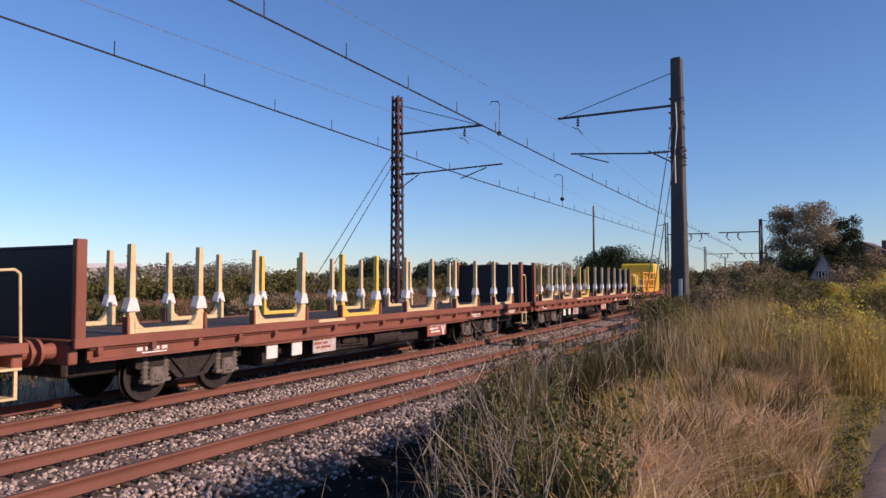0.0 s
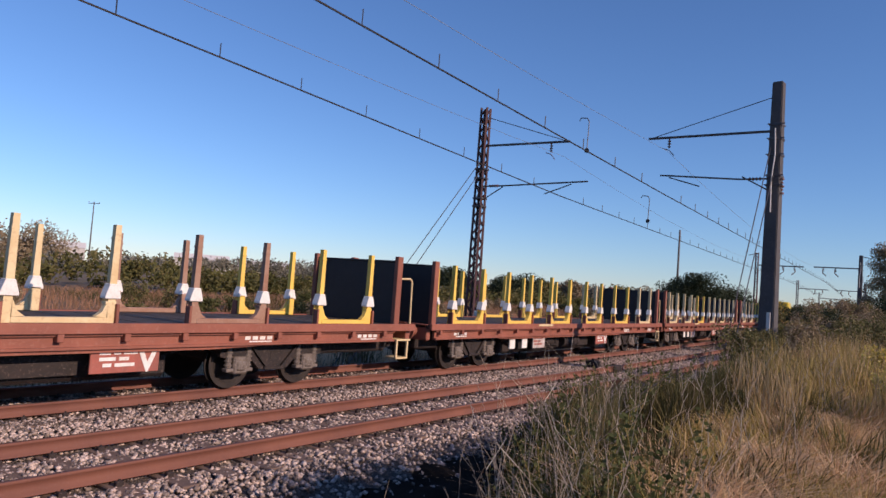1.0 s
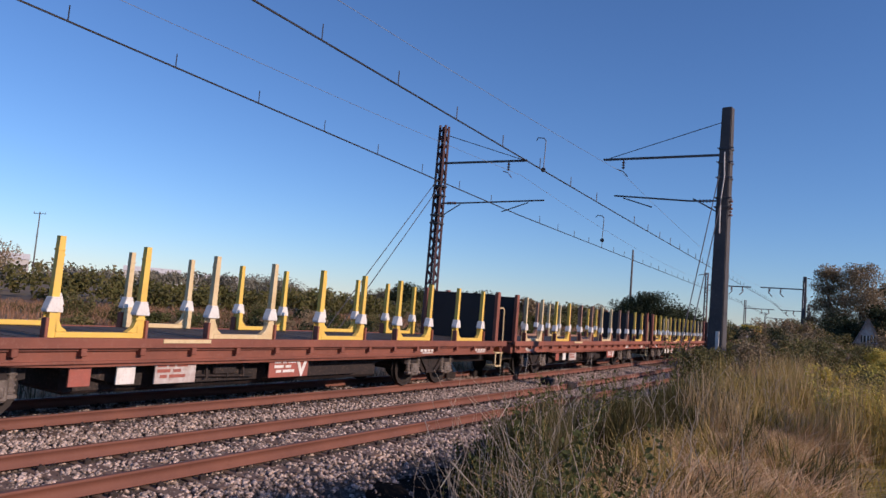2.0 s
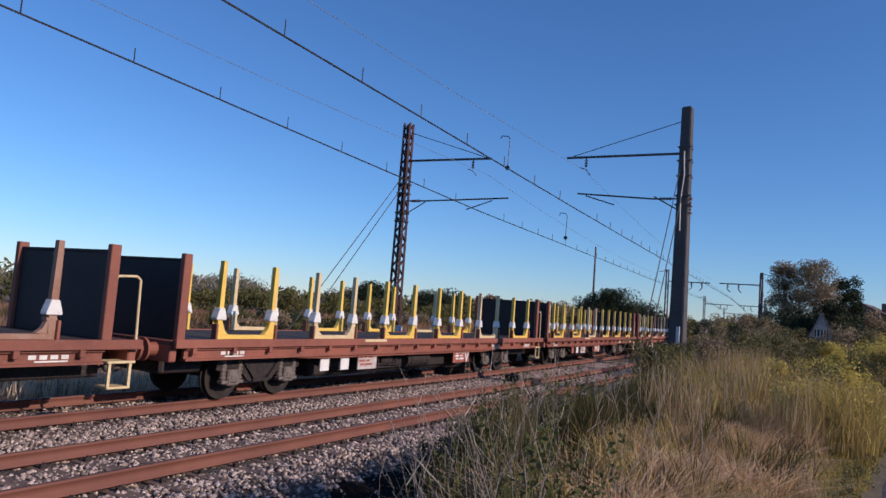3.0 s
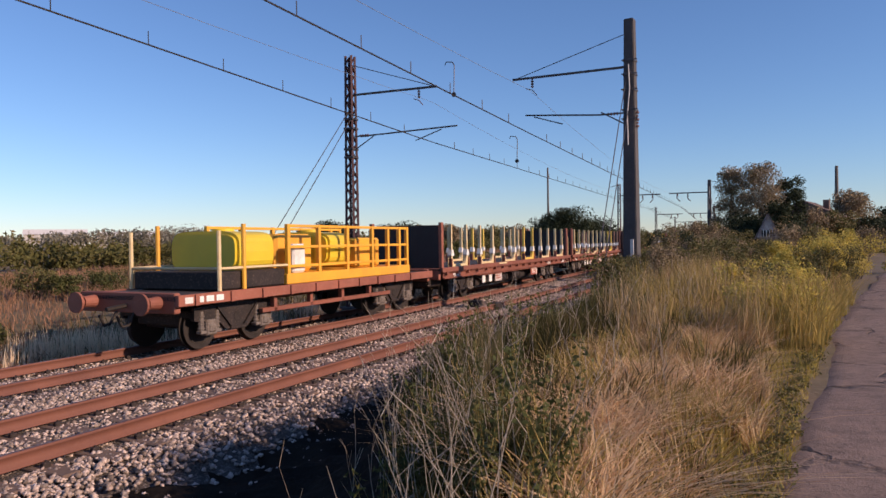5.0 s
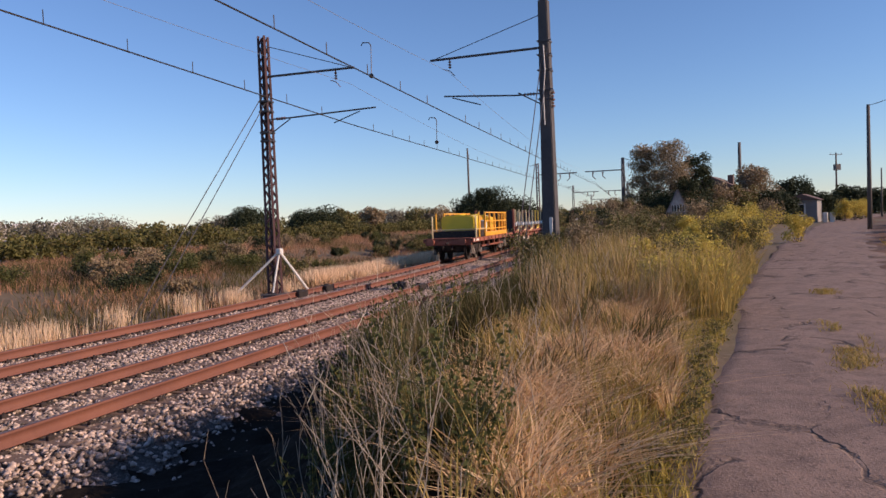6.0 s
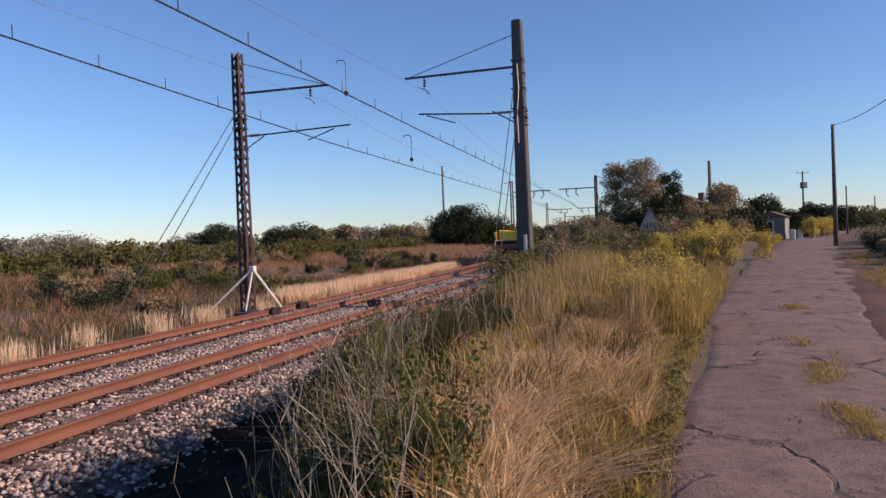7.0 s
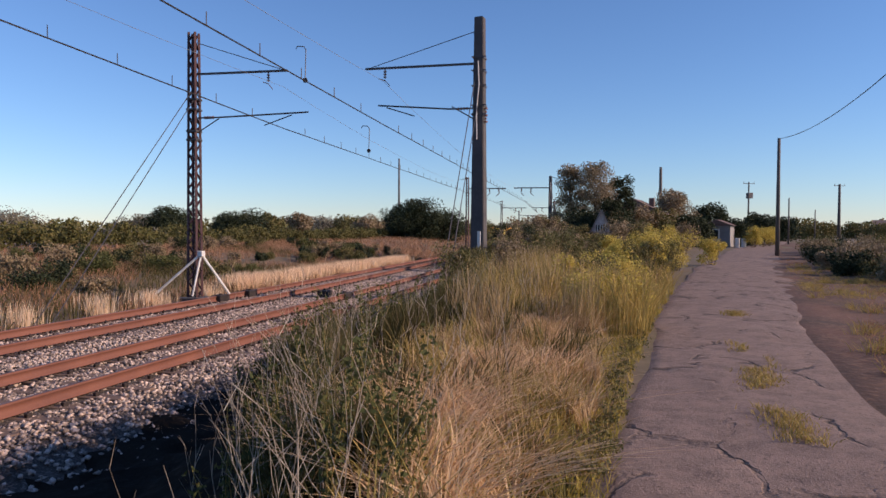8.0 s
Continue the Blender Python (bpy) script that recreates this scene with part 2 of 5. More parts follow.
def arrays_mesh(name, verts, faces):
    """A mesh from numpy arrays: verts n x 3, faces a list of arrays m x k."""
    me = bpy.data.meshes.new(name)
    loops = np.concatenate([f.ravel() for f in faces]).astype(np.int32)
    sizes = np.concatenate([np.full(len(f), f.shape[1]) for f in faces]).astype(np.int32)
    starts = np.concatenate([[0], np.cumsum(sizes)[:-1]]).astype(np.int32)
    me.vertices.add(len(verts))
    me.vertices.foreach_set("co", np.ascontiguousarray(verts, dtype=np.float32).ravel())
    me.loops.add(len(loops))
    me.loops.foreach_set("vertex_index", loops)
    me.polygons.add(len(sizes))
    me.polygons.foreach_set("loop_start", starts)
    me.polygons.foreach_set("loop_total", sizes)
    me.update(calc_edges=True)
    return me


# ---------------------------------------------------------------- plan: track line, road line, ground height
NEAR, FAR, GAUGE = -8.07, -11.80, 1.507     # track centres and rail spacing
BEND0, BEND1, TURN = 0.0, 34.0, radians(3.8)


def dev(y):
    """How far the line has bent to the left at y."""
    y = np.asarray(y, dtype=float)
    k = math.tan(TURN) / (BEND1 - BEND0)
    a = np.clip(y - BEND0, 0, BEND1 - BEND0)
    return -(0.5 * k * a * a + math.tan(TURN) * np.clip(y - BEND1, 0, None))


def heading(y):
    return math.degrees(math.atan(math.tan(TURN) * min(1, max(0, (y - BEND0) / (BEND1 - BEND0)))))


def smooth_noise(x, y, cell, seed):
    """Value noise on numpy arrays, 0 to 1."""
    rs = np.random.RandomState(seed)
    tab = rs.rand(64, 64)
    u, v = np.asarray(x) / cell, np.asarray(y) / cell
    i, j = np.floor(u).astype(int), np.floor(v).astype(int)
    f, g = u - i, v - j
    f, g = f * f * (3 - 2 * f), g * g * (3 - 2 * g)
    a, b = tab[i % 64, j % 64], tab[(i + 1) % 64, j % 64]
    c, d = tab[i % 64, (j + 1) % 64], tab[(i + 1) % 64, (j + 1) % 64]
    return (a * (1 - f) + b * f) * (1 - g) + (c * (1 - f) + d * f) * g


PROFILE_U = [-400, -60, -36, -26, -19, -16.5, -14.6, -13.9, -6.1, -5.6, -4.8, -4.0, -3.3, -2.6, -1.7, -0.8, 0.2, 60, 400]
PROFILE_Z = [0.5, 0.9, 0.8, 0.55, -0.05, -0.5, -0.55, -0.5, -0.5, -0.52, -0.5, -0.05, 0.55, 0.8, 0.78, 0.6, 0.58, 0.5, 0.5]


def bank_edge(y):
    """Left edge of the bank, which narrows towards the near end of the lane."""
    return -np.clip(0.6 * np.asarray(y, dtype=float) + 0.05, 0.9, 3.8)


def ground_z(x, y):
    u = np.asarray(x, dtype=float) - dev(np.minimum(y, 300))
    e = bank_edge(y)
    inner = 0.2 - (0.2 - u) * 4.0 / (0.2 - e)
    outer = -5.6 + (u + 5.6) * 1.8 / (e + 5.6)
    v = np.where((u > -5.6) & (u < 0.2), np.where(u > e, inner, outer), u)
    z = np.interp(v, PROFILE_U, PROFILE_Z)
    rough = np.where((u > -14.5) & (u < -5.2), 0, 1) * np.where(np.abs(u) > 500, 0, 1)
    rx = np.asarray(x) - road_mid(y)
    rough = rough * np.clip((np.abs(rx) - 1.2) / 1.0, 0, 1)
    return z + rough * (0.16 * (smooth_noise(x, y, 2.3, 3) - 0.5) + 0.3 * (smooth_noise(x, y, 9, 4) - 0.5) * np.clip((np.abs(u) - 14) / 4, 0, 1))


def road_mid(y):
    return np.interp(y, [-40, 0, 7, 12, 22, 34, 48, 60, 75, 110, 150], [0.6, 0.9, 1.2, 1.7, 3.1, 4.9, 7.6, 9.6, 12.6, 20, 28])


def road_half(y):
    return np.interp(y, [-40, 7, 22, 40, 150], [1.15, 1.15, 1.55, 1.8, 2.2])

# ---------------------------------------------------------------- ground, ballast, road
def axis_steps(fine, lo, hi, step, far):
    """Fine steps between lo and hi, growing steps out to far."""
    v = list(np.arange(lo, hi + 1e-6, step))
    for sgn, start in ((-1, lo), (1, hi)):
        d, p = step, start
        while abs(p) < far:
            d *= 1.35
            p += sgn * d
            (v.insert(0, p) if sgn < 0 else v.append(p))
    return np.array(v)


def sheet(name, X, Y, Z, mat):
    n, m = X.shape
    idx = np.arange(n * m).reshape(n, m)
    quads = np.stack([idx[:-1, :-1], idx[1:, :-1], idx[1:, 1:], idx[:-1, 1:]], -1).reshape(-1, 4)
    me = arrays_mesh(name, np.stack([X, Y, Z], -1).reshape(-1, 3), [quads])
    ob = mesh_part(name, me, mat, smooth=True)
    return ob


def build_ground():
    xs, ys = axis_steps(0, -22, 14, 0.4, 3500), axis_steps(0, -12, 70, 0.6, 3500)
    X, Y = np.meshgrid(xs, ys, indexing="ij")
    X = X + np.clip(1 - np.abs(X) / 200, 0, 1) * dev(np.clip(Y, -50, 300))
    u = X - dev(np.minimum(Y, 300))
    dip = np.clip((u + 6.2) / 0.4, 0, 1) * np.clip((np.minimum(bank_edge(Y) + 2.3, -0.5) - u) / 0.4, 0, 1) * ((Y > -7) & (Y < 39))
    ob = sheet("ground", X, Y, ground_z(X, Y) - 0.4 * dip, M_ground)
    tagged(ob, "dry grassy earth ground around the railway line", "ground", kind="structure")


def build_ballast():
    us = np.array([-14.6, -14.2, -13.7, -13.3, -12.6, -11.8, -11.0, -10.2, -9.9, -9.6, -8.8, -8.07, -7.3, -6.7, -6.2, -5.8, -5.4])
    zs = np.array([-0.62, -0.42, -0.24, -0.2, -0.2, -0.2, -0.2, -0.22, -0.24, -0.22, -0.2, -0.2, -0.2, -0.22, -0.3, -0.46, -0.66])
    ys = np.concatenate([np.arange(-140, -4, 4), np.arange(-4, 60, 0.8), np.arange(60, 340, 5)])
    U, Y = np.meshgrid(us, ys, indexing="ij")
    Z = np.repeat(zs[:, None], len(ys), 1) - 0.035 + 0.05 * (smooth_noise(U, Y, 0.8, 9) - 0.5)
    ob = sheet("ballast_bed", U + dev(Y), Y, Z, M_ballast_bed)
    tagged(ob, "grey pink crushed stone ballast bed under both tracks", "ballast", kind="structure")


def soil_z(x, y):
    """Lumpy surface of the sheet, coloured as shade, in the ditch and under the bank's grass."""
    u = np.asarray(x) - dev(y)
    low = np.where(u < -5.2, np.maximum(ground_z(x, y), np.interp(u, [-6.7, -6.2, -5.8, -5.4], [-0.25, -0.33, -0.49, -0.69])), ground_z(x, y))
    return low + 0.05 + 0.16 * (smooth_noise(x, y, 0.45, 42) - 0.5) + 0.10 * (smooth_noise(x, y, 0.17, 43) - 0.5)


# near-black sheet in place of shadow, from the ballast foot to under the grass
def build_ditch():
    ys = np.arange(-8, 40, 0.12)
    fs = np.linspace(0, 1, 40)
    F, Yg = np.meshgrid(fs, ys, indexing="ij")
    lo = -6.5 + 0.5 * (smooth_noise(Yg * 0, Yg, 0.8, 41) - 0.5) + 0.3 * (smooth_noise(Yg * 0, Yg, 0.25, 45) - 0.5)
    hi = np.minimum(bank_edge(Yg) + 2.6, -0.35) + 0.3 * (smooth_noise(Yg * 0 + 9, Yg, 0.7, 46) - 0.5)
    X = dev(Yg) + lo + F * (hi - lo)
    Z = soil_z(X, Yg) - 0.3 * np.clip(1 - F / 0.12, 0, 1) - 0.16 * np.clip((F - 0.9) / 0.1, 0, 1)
    tagged(sheet("shaded_ditch_soil", X, Yg, Z, M_ditch_shade), "ditch soil coloured black for the bank's shade beside the ballast", "soil", kind="structure")


def build_stones():
    """Loose stones on top of the bed, joined; each one an uneven lump of its own."""
    rs = np.random.RandomState(5)
    n = 84000
    y = 1.5 + 40 * rs.rand(n * 2) ** 1.6
    u = -13.9 + 9.5 * rs.rand(n * 2)
    keep = u < -6.5 + 1.5 * rs.rand(len(u)) ** 2.4
    for c in (NEAR, FAR):
        for s in (-1, 1):
            keep &= np.abs(u - (c + s * GAUGE / 2)) > 0.09
    u, y = u[keep][:n], y[keep][:n]
    k = len(u)
    base = np.array([(1, 0, 0), (-1, 0, 0), (0, 1, 0), (0, -1, 0), (0, 0, 1), (0, 0, -1)], float)
    tri = np.array([(0, 2, 4), (2, 1, 4), (1, 3, 4), (3, 0, 4), (2, 0, 5), (1, 2, 5), (3, 1, 5), (0, 3, 5)])
    size = rs.uniform(0.023, 0.05, (k, 1, 1)) * np.stack([rs.uniform(0.7, 1.3, (k, 1)), rs.uniform(0.7, 1.3, (k, 1)), rs.uniform(0.5, 0.9, (k, 1))], -1)
    v = base[None] * size * rs.uniform(0.7, 1.25, (k, 6, 1))
    a, b = rs.rand(k) * 6.28, rs.normal(0, 0.5, k)
    ca, sa, cb, sb = np.cos(a)[:, None], np.sin(a)[:, None], np.cos(b)[:, None], np.sin(b)[:, None]
    x1, z1 = v[..., 0] * cb - v[..., 2] * sb, v[..., 0] * sb + v[..., 2] * cb
    x2, y2 = x1 * ca - v[..., 1] * sa, x1 * sa + v[..., 1] * ca
    zb = np.interp(u, [-14.6, -14.2, -13.7, -13.3, -6.7, -6.2, -5.8, -5.4], [-0.62, -0.42, -0.24, -0.2, -0.21, -0.3, -0.46, -0.66])
    zb = np.where(u > -6.3, np.maximum(zb, soil_z(u + dev(y), y) - 0.01), zb)
    V = np.stack([x2 + (u + dev(y))[:, None], y2 + y[:, None], z1 + (zb + rs.uniform(-0.04, 0.0, k))[:, None]], -1)
    F = tri[None] + (np.arange(k) * 6)[:, None, None]
    me = arrays_mesh("ballast_stones", V.reshape(-1, 3), [F.reshape(-1, 3)])
    ob = mesh_part("ballast_stones", me, M_stone)
    tagged(ob, "loose grey and pinkish crushed ballast stones between the rails", "stones", kind="stuff")


RAIL = [(-0.065, -0.172), (0.065, -0.172), (0.065, -0.16), (0.012, -0.145), (0.012, -0.045), (0.036, -0.035), (0.036, -0.006),
        (0.028, 0.0), (-0.028, 0.0), (-0.036, -0.006), (-0.036, -0.035), (-0.012, -0.045), (-0.012, -0.145), (-0.065, -0.16)]


def build_rails():
    ys = np.concatenate([np.arange(-140, 20, 20), np.arange(20, 100, 2.5), np.arange(100, 341, 20)])
    n = len(RAIL)
    for c, which in ((NEAR, "near"), (FAR, "far")):
        for s in (-1, 1):
            V = np.array([[(c + s * GAUGE / 2 + u + float(dev(y)), y, z) for u, z in RAIL] for y in ys]).reshape(-1, 3)
            q = np.array([(i * n + j, i * n + (j + 1) % n, (i + 1) * n + (j + 1) % n, (i + 1) * n + j) for i in range(len(ys) - 1) for j in range(n)])
            me = arrays_mesh("rail", V, [q[:, ::-1]])
            me.materials.append(M_rail)
            me.materials.append(M_railtop)
            mi = np.tile([1 if j == 7 else 0 for j in range(n)], len(ys) - 1)
            me.polygons.foreach_set("material_index", mi.astype(np.int32))
            ob = mesh_part("rail", me, None)
            tagged(ob, "long rusty brown steel rail with worn head", "rail", "rails of the two tracks", "structure")


def build_sleepers():
    bm = box(bmesh.new(), -1.3, 1.3, -0.12, 0.12, -0.34, -0.205, 0.012)
    sl = bpy.data.meshes.new("sleeper")
    bm.to_mesh(sl)
    sl.materials.append(M_sleeper)
    bm2 = bmesh.new()
    for s in (-1, 1):
        for d in (-0.1, 0.1):
            box(bm2, s * GAUGE / 2 + d - 0.03, s * GAUGE / 2 + d + 0.03, -0.045, 0.045, -0.22, -0.15, 0.008)
            bar(bm2, (s * GAUGE / 2 + d, 0, -0.155), (s * GAUGE / 2 + d, 0, -0.13), 0.016)
    fa = bpy.data.meshes.new("fastening")
    bm2.to_mesh(fa)
    fa.materials.append(M_under)
    for c in (NEAR, FAR):
        top = new("track_sleepers")
        tagged(top, "row of weathered timber sleepers half buried in ballast", "sleepers", "sleepers of the two tracks", "structure")
        for i in range(150):
            y = -12 + i * 0.6
            o = new("sleeper", sl)
            o.parent = top
            o.matrix_local = pose(c + float(dev(y)), y, 0, 0, 0, heading(y))
            f = new("fastening", fa)
            f.parent = o


def build_road():
    ys = np.concatenate([np.arange(-40, -4, 3), np.arange(-4, 60, 0.2), np.arange(60, 150, 4)])
    fs = np.linspace(-1, 1, 25)
    F, Y = np.meshgrid(fs, ys, indexing="ij")
    edge = (0.16 + 0.22 * (F > 0)) * (smooth_noise(F * 0 + np.sign(F) * 7, Y, 0.45, 12) - 0.5) + (0.25 + 0.15 * (F > 0)) * (smooth_noise(F * 0 + np.sign(F) * 5, Y, 2.7, 13) - 0.5)
    X = road_mid(Y) + F * (road_half(Y) + edge)
    Z = 0.60 + 0.03 * (1 - F * F) - 0.03 * (np.abs(F) > 0.97) + 0.03 * (smooth_noise(X, Y, 0.9, 14) - 0.5)
    m = bpy.data.materials.new("old cracked asphalt")
    m.use_nodes = True
    nt = m.node_tree
    b = nt.nodes["Principled BSDF"]
    patch = ramp(nt, noise_of(nt, 0.55, 5), 0.38, 0.62)
    col = mix_rgb(nt, (0.215, 0.145, 0.112), (0.26, 0.178, 0.137), patch)
    grain = noise_of(nt, 60, 3)
    blotch = ramp(nt, noise_of(nt, 3.2, 5, 0.7), 0.42, 0.66)
    col = mix_rgb(nt, col, (0.13, 0.087, 0.068), blotch)
    col = mix_rgb(nt, col, (0.29, 0.21, 0.172), ramp(nt, grain, 0.5, 0.72))
    tc = nt.nodes.new("ShaderNodeTexCoord")
    warp = nt.nodes.new("ShaderNodeTexNoise")
    warp.inputs["Scale"].default_value, warp.inputs["Detail"].default_value = 1.6, 6
    nt.links.new(tc.outputs["Object"], warp.inputs["Vector"])
    add = nt.nodes.new("ShaderNodeMix")
    add.data_type = "VECTOR"
    add.inputs[0].default_value = 0.5
    nt.links.new(tc.outputs["Object"], add.inputs[4])
    nt.links.new(warp.outputs["Color"], add.inputs[5])
    vor = nt.nodes.new("ShaderNodeTexVoronoi")
    vor.feature = "DISTANCE_TO_EDGE"
    vor.inputs["Scale"].default_value = 1.5
    stretch = nt.nodes.new("ShaderNodeMapping")
    stretch.inputs["Scale"].default_value = (1.7, 0.6, 1.0)
    nt.links.new(add.outputs[1], stretch.inputs[0])
    nt.links.new(stretch.outputs[0], vor.inputs["Vector"])
    line = ramp(nt, vor.outputs["Distance"], 0.0, 0.045)
    some = ramp(nt, noise_of(nt, 1.3, 4), 0.41, 0.51)
    crack = nt.nodes.new("ShaderNodeMath")
    crack.operation = "MAXIMUM"
    nt.links.new(line, crack.inputs[0])
    nt.links.new(some, crack.inputs[1])
    col = mix_rgb(nt, (0.045, 0.03, 0.024), col, crack.outputs[0])
    # dark specks paint the small shadows of gravelly texture into the colour
    gravel_shade = ramp(nt, noise_of(nt, 22, 4, 0.75), 0.56, 0.66)
    col = mix_rgb(nt, col, (0.10, 0.067, 0.053), gravel_shade)
    nt.links.new(col, b.inputs["Base Color"])
    b.inputs["Roughness"].default_value = 0.9
    h = nt.nodes.new("ShaderNodeMath")
    h.operation = "MULTIPLY_ADD"
    h.inputs[1].default_value = 0.4
    nt.links.new(grain, h.inputs[0])
    nt.links.new(crack.outputs[0], h.inputs[2])
    bp = nt.nodes.new("ShaderNodeBump")
    bp.inputs["Strength"].default_value, bp.inputs["Distance"].default_value = 0.7, 0.025
    nt.links.new(h.outputs[0], bp.inputs["Height"])
    nt.links.new(bp.outputs[0], b.inputs["Normal"])
    ob = sheet("road", X, Y, Z, m)
    tagged(ob, "narrow old cracked asphalt lane with crumbling edges", "road", kind="structure")


def build_roadside():
    ys = np.concatenate([np.arange(-6, 60, 0.6), np.arange(60, 130, 4)])
    fs = np.linspace(0, 1, 16)
    F, Yg = np.meshgrid(fs, ys, indexing="ij")
    wide = 2.4 + 5.0 * smooth_noise(Yg * 0 + 3, Yg, 4, 23) + 0.8 * smooth_noise(Yg * 0 + 1, Yg, 0.9, 24)
    X = road_mid(Yg) + road_half(Yg) * 0.55 + F * wide
    Z = ground_z(X, Yg) + 0.035 - 0.12 * (F > 0.99) - 0.12 * (F < 0.05)
    tagged(sheet("roadside_earth", X, Yg, Z, M_bare), "bare brown earth strip beside the lane", "earth", kind="structure")


build_ground()
build_roadside()
build_ballast()
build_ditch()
build_road()
build_rails()


# ---------------------------------------------------------------- grass and plants
def blades(name, mat, x, y, height, width, lean, seed, label, category="grass", z=None, curl=1.0, swirl=0, turn=None):
    """Bent, tapering blades as one loose mass."""
    rs = np.random.RandomState(seed)
    n = len(x)
    z = ground_z(x, y) - 0.03 if z is None else z
    h = height * rs.uniform(0.55, 1.15, n) if np.isscalar(height) else height * rs.uniform(0.6, 1.15, n)
    face = rs.rand(n) * 6.283
    a = rs.rand(n) * 6.283 if swirl == 0 else 14 * smooth_noise(x, y, swirl, seed) + rs.normal(0, 0.55, n)
    a = a if turn is None else turn
    ln = np.abs(rs.normal(lean, lean * 0.6, n)) * h
    dx, dy = np.cos(a) * ln, np.sin(a) * ln
    wx, wy = np.cos(face) * width * 0.5, np.sin(face) * width * 0.5
    rows = []
    for f, w in ((0, 1), (0.4, 0.85), (0.75, 0.5)):
        cx, cy, cz = x + dx * f ** (1 + curl), y + dy * f ** (1 + curl), z + h * f * (1 - 0.25 * lean * f)
        rows += [np.stack([cx - wx * w, cy - wy * w, cz], -1), np.stack([cx + wx * w, cy + wy * w, cz], -1)]
    rows.append(np.stack([x + dx, y + dy, z + h * (1 - 0.25 * lean)], -1))
    V = np.stack(rows, 1).reshape(-1, 3)
    o = (np.arange(n) * 7)[:, None]
    quads = np.concatenate([o + np.array([[0, 1, 3, 2]]), o + np.array([[2, 3, 5, 4]])])
    tris = o + np.array([[4, 5, 6]])
    me = arrays_mesh(name, V, [quads, tris])
    ob = mesh_part(name, me, mat)
    return tagged(ob, label, category, kind="stuff")


def tufts(name, mat, centres, per, spread, height, width, lean, seed, label, curl=1.0):
    """Clumps whose blades arch outwards and mostly to one side."""
    rs = np.random.RandomState(seed)
    k = len(centres)
    side = np.repeat(rs.rand(k) * 6.283, per)
    tall = np.repeat(rs.uniform(0.65, 1.25, k), per) * height
    off = rs.normal(0, spread, (k * per, 2))
    x, y = np.repeat(centres[:, 0], per) + off[:, 0], np.repeat(centres[:, 1], per) + off[:, 1]
    dx, dy = off[:, 0] / spread + 1.1 * np.cos(side), off[:, 1] / spread + 1.1 * np.sin(side)
    ok = (np.abs(x - road_mid(y)) > road_half(y) - 0.1) & (np.hypot(x, y) > 1.7)
    return blades(name, mat, x[ok], y[ok], tall[ok], width, lean, seed + 1, label, curl=curl, turn=np.arctan2(dy, dx)[ok] + rs.normal(0, 0.25, ok.sum()))


def scatter(n, x0, x1, y0, y1, seed, power=1.0, clump=0.0, cell=1.2, bent=False):
    rs = np.random.RandomState(seed)
    x, y = x0 + (x1 - x0) * rs.rand(n * 3), y0 + (y1 - y0) * rs.rand(n * 3) ** power
    if clump:
        keep = smooth_noise(x, y, cell, seed + 50) > clump * rs.uniform(0.6, 1.2, len(x))
        x, y = x[keep], y[keep]
    x, y = x[:n], y[:n]
    if bent:
        x = x + dev(y)
    ok = (np.hypot(x, y) > 1.6) & ((x < -6) | (x > bank_edge(y) + 0.05)) & ~((np.abs(x - road_mid(y)) < road_half(y) + 0.02) & (x > -0.3))
    return x[ok], y[ok]


def leaf_cloud(centres, radii, n, size, rs, squash=0.8):
    """Leaf quads in clumps: arrays of verts and faces."""
    k = rs.randint(0, len(centres), n)
    d = rs.normal(0, 1, (n, 3))
    d /= np.linalg.norm(d, axis=1)[:, None] + 1e-9
    r = rs.rand(n) ** 0.45
    p = centres[k] + d * (radii[k] * r)[:, None] * np.array([1, 1, squash])
    t = rs.normal(0, 1, (n, 3))
    t /= np.linalg.norm(t, axis=1)[:, None]
    s = np.cross(t, rs.normal(0, 1, (n, 3)))
    s /= np.linalg.norm(s, axis=1)[:, None] + 1e-9
    ln, wd = size * rs.uniform(0.6, 1.3, (n, 1)), size * rs.uniform(0.3, 0.6, (n, 1))
    V = np.stack([p - t * ln * 0.5, p + s * wd * 0.5, p + t * ln * 0.5, p - s * wd * 0.5], 1).reshape(-1, 3)
    F = (np.arange(n) * 4)[:, None] + np.array([[0, 1, 2, 3]])
    return V, F


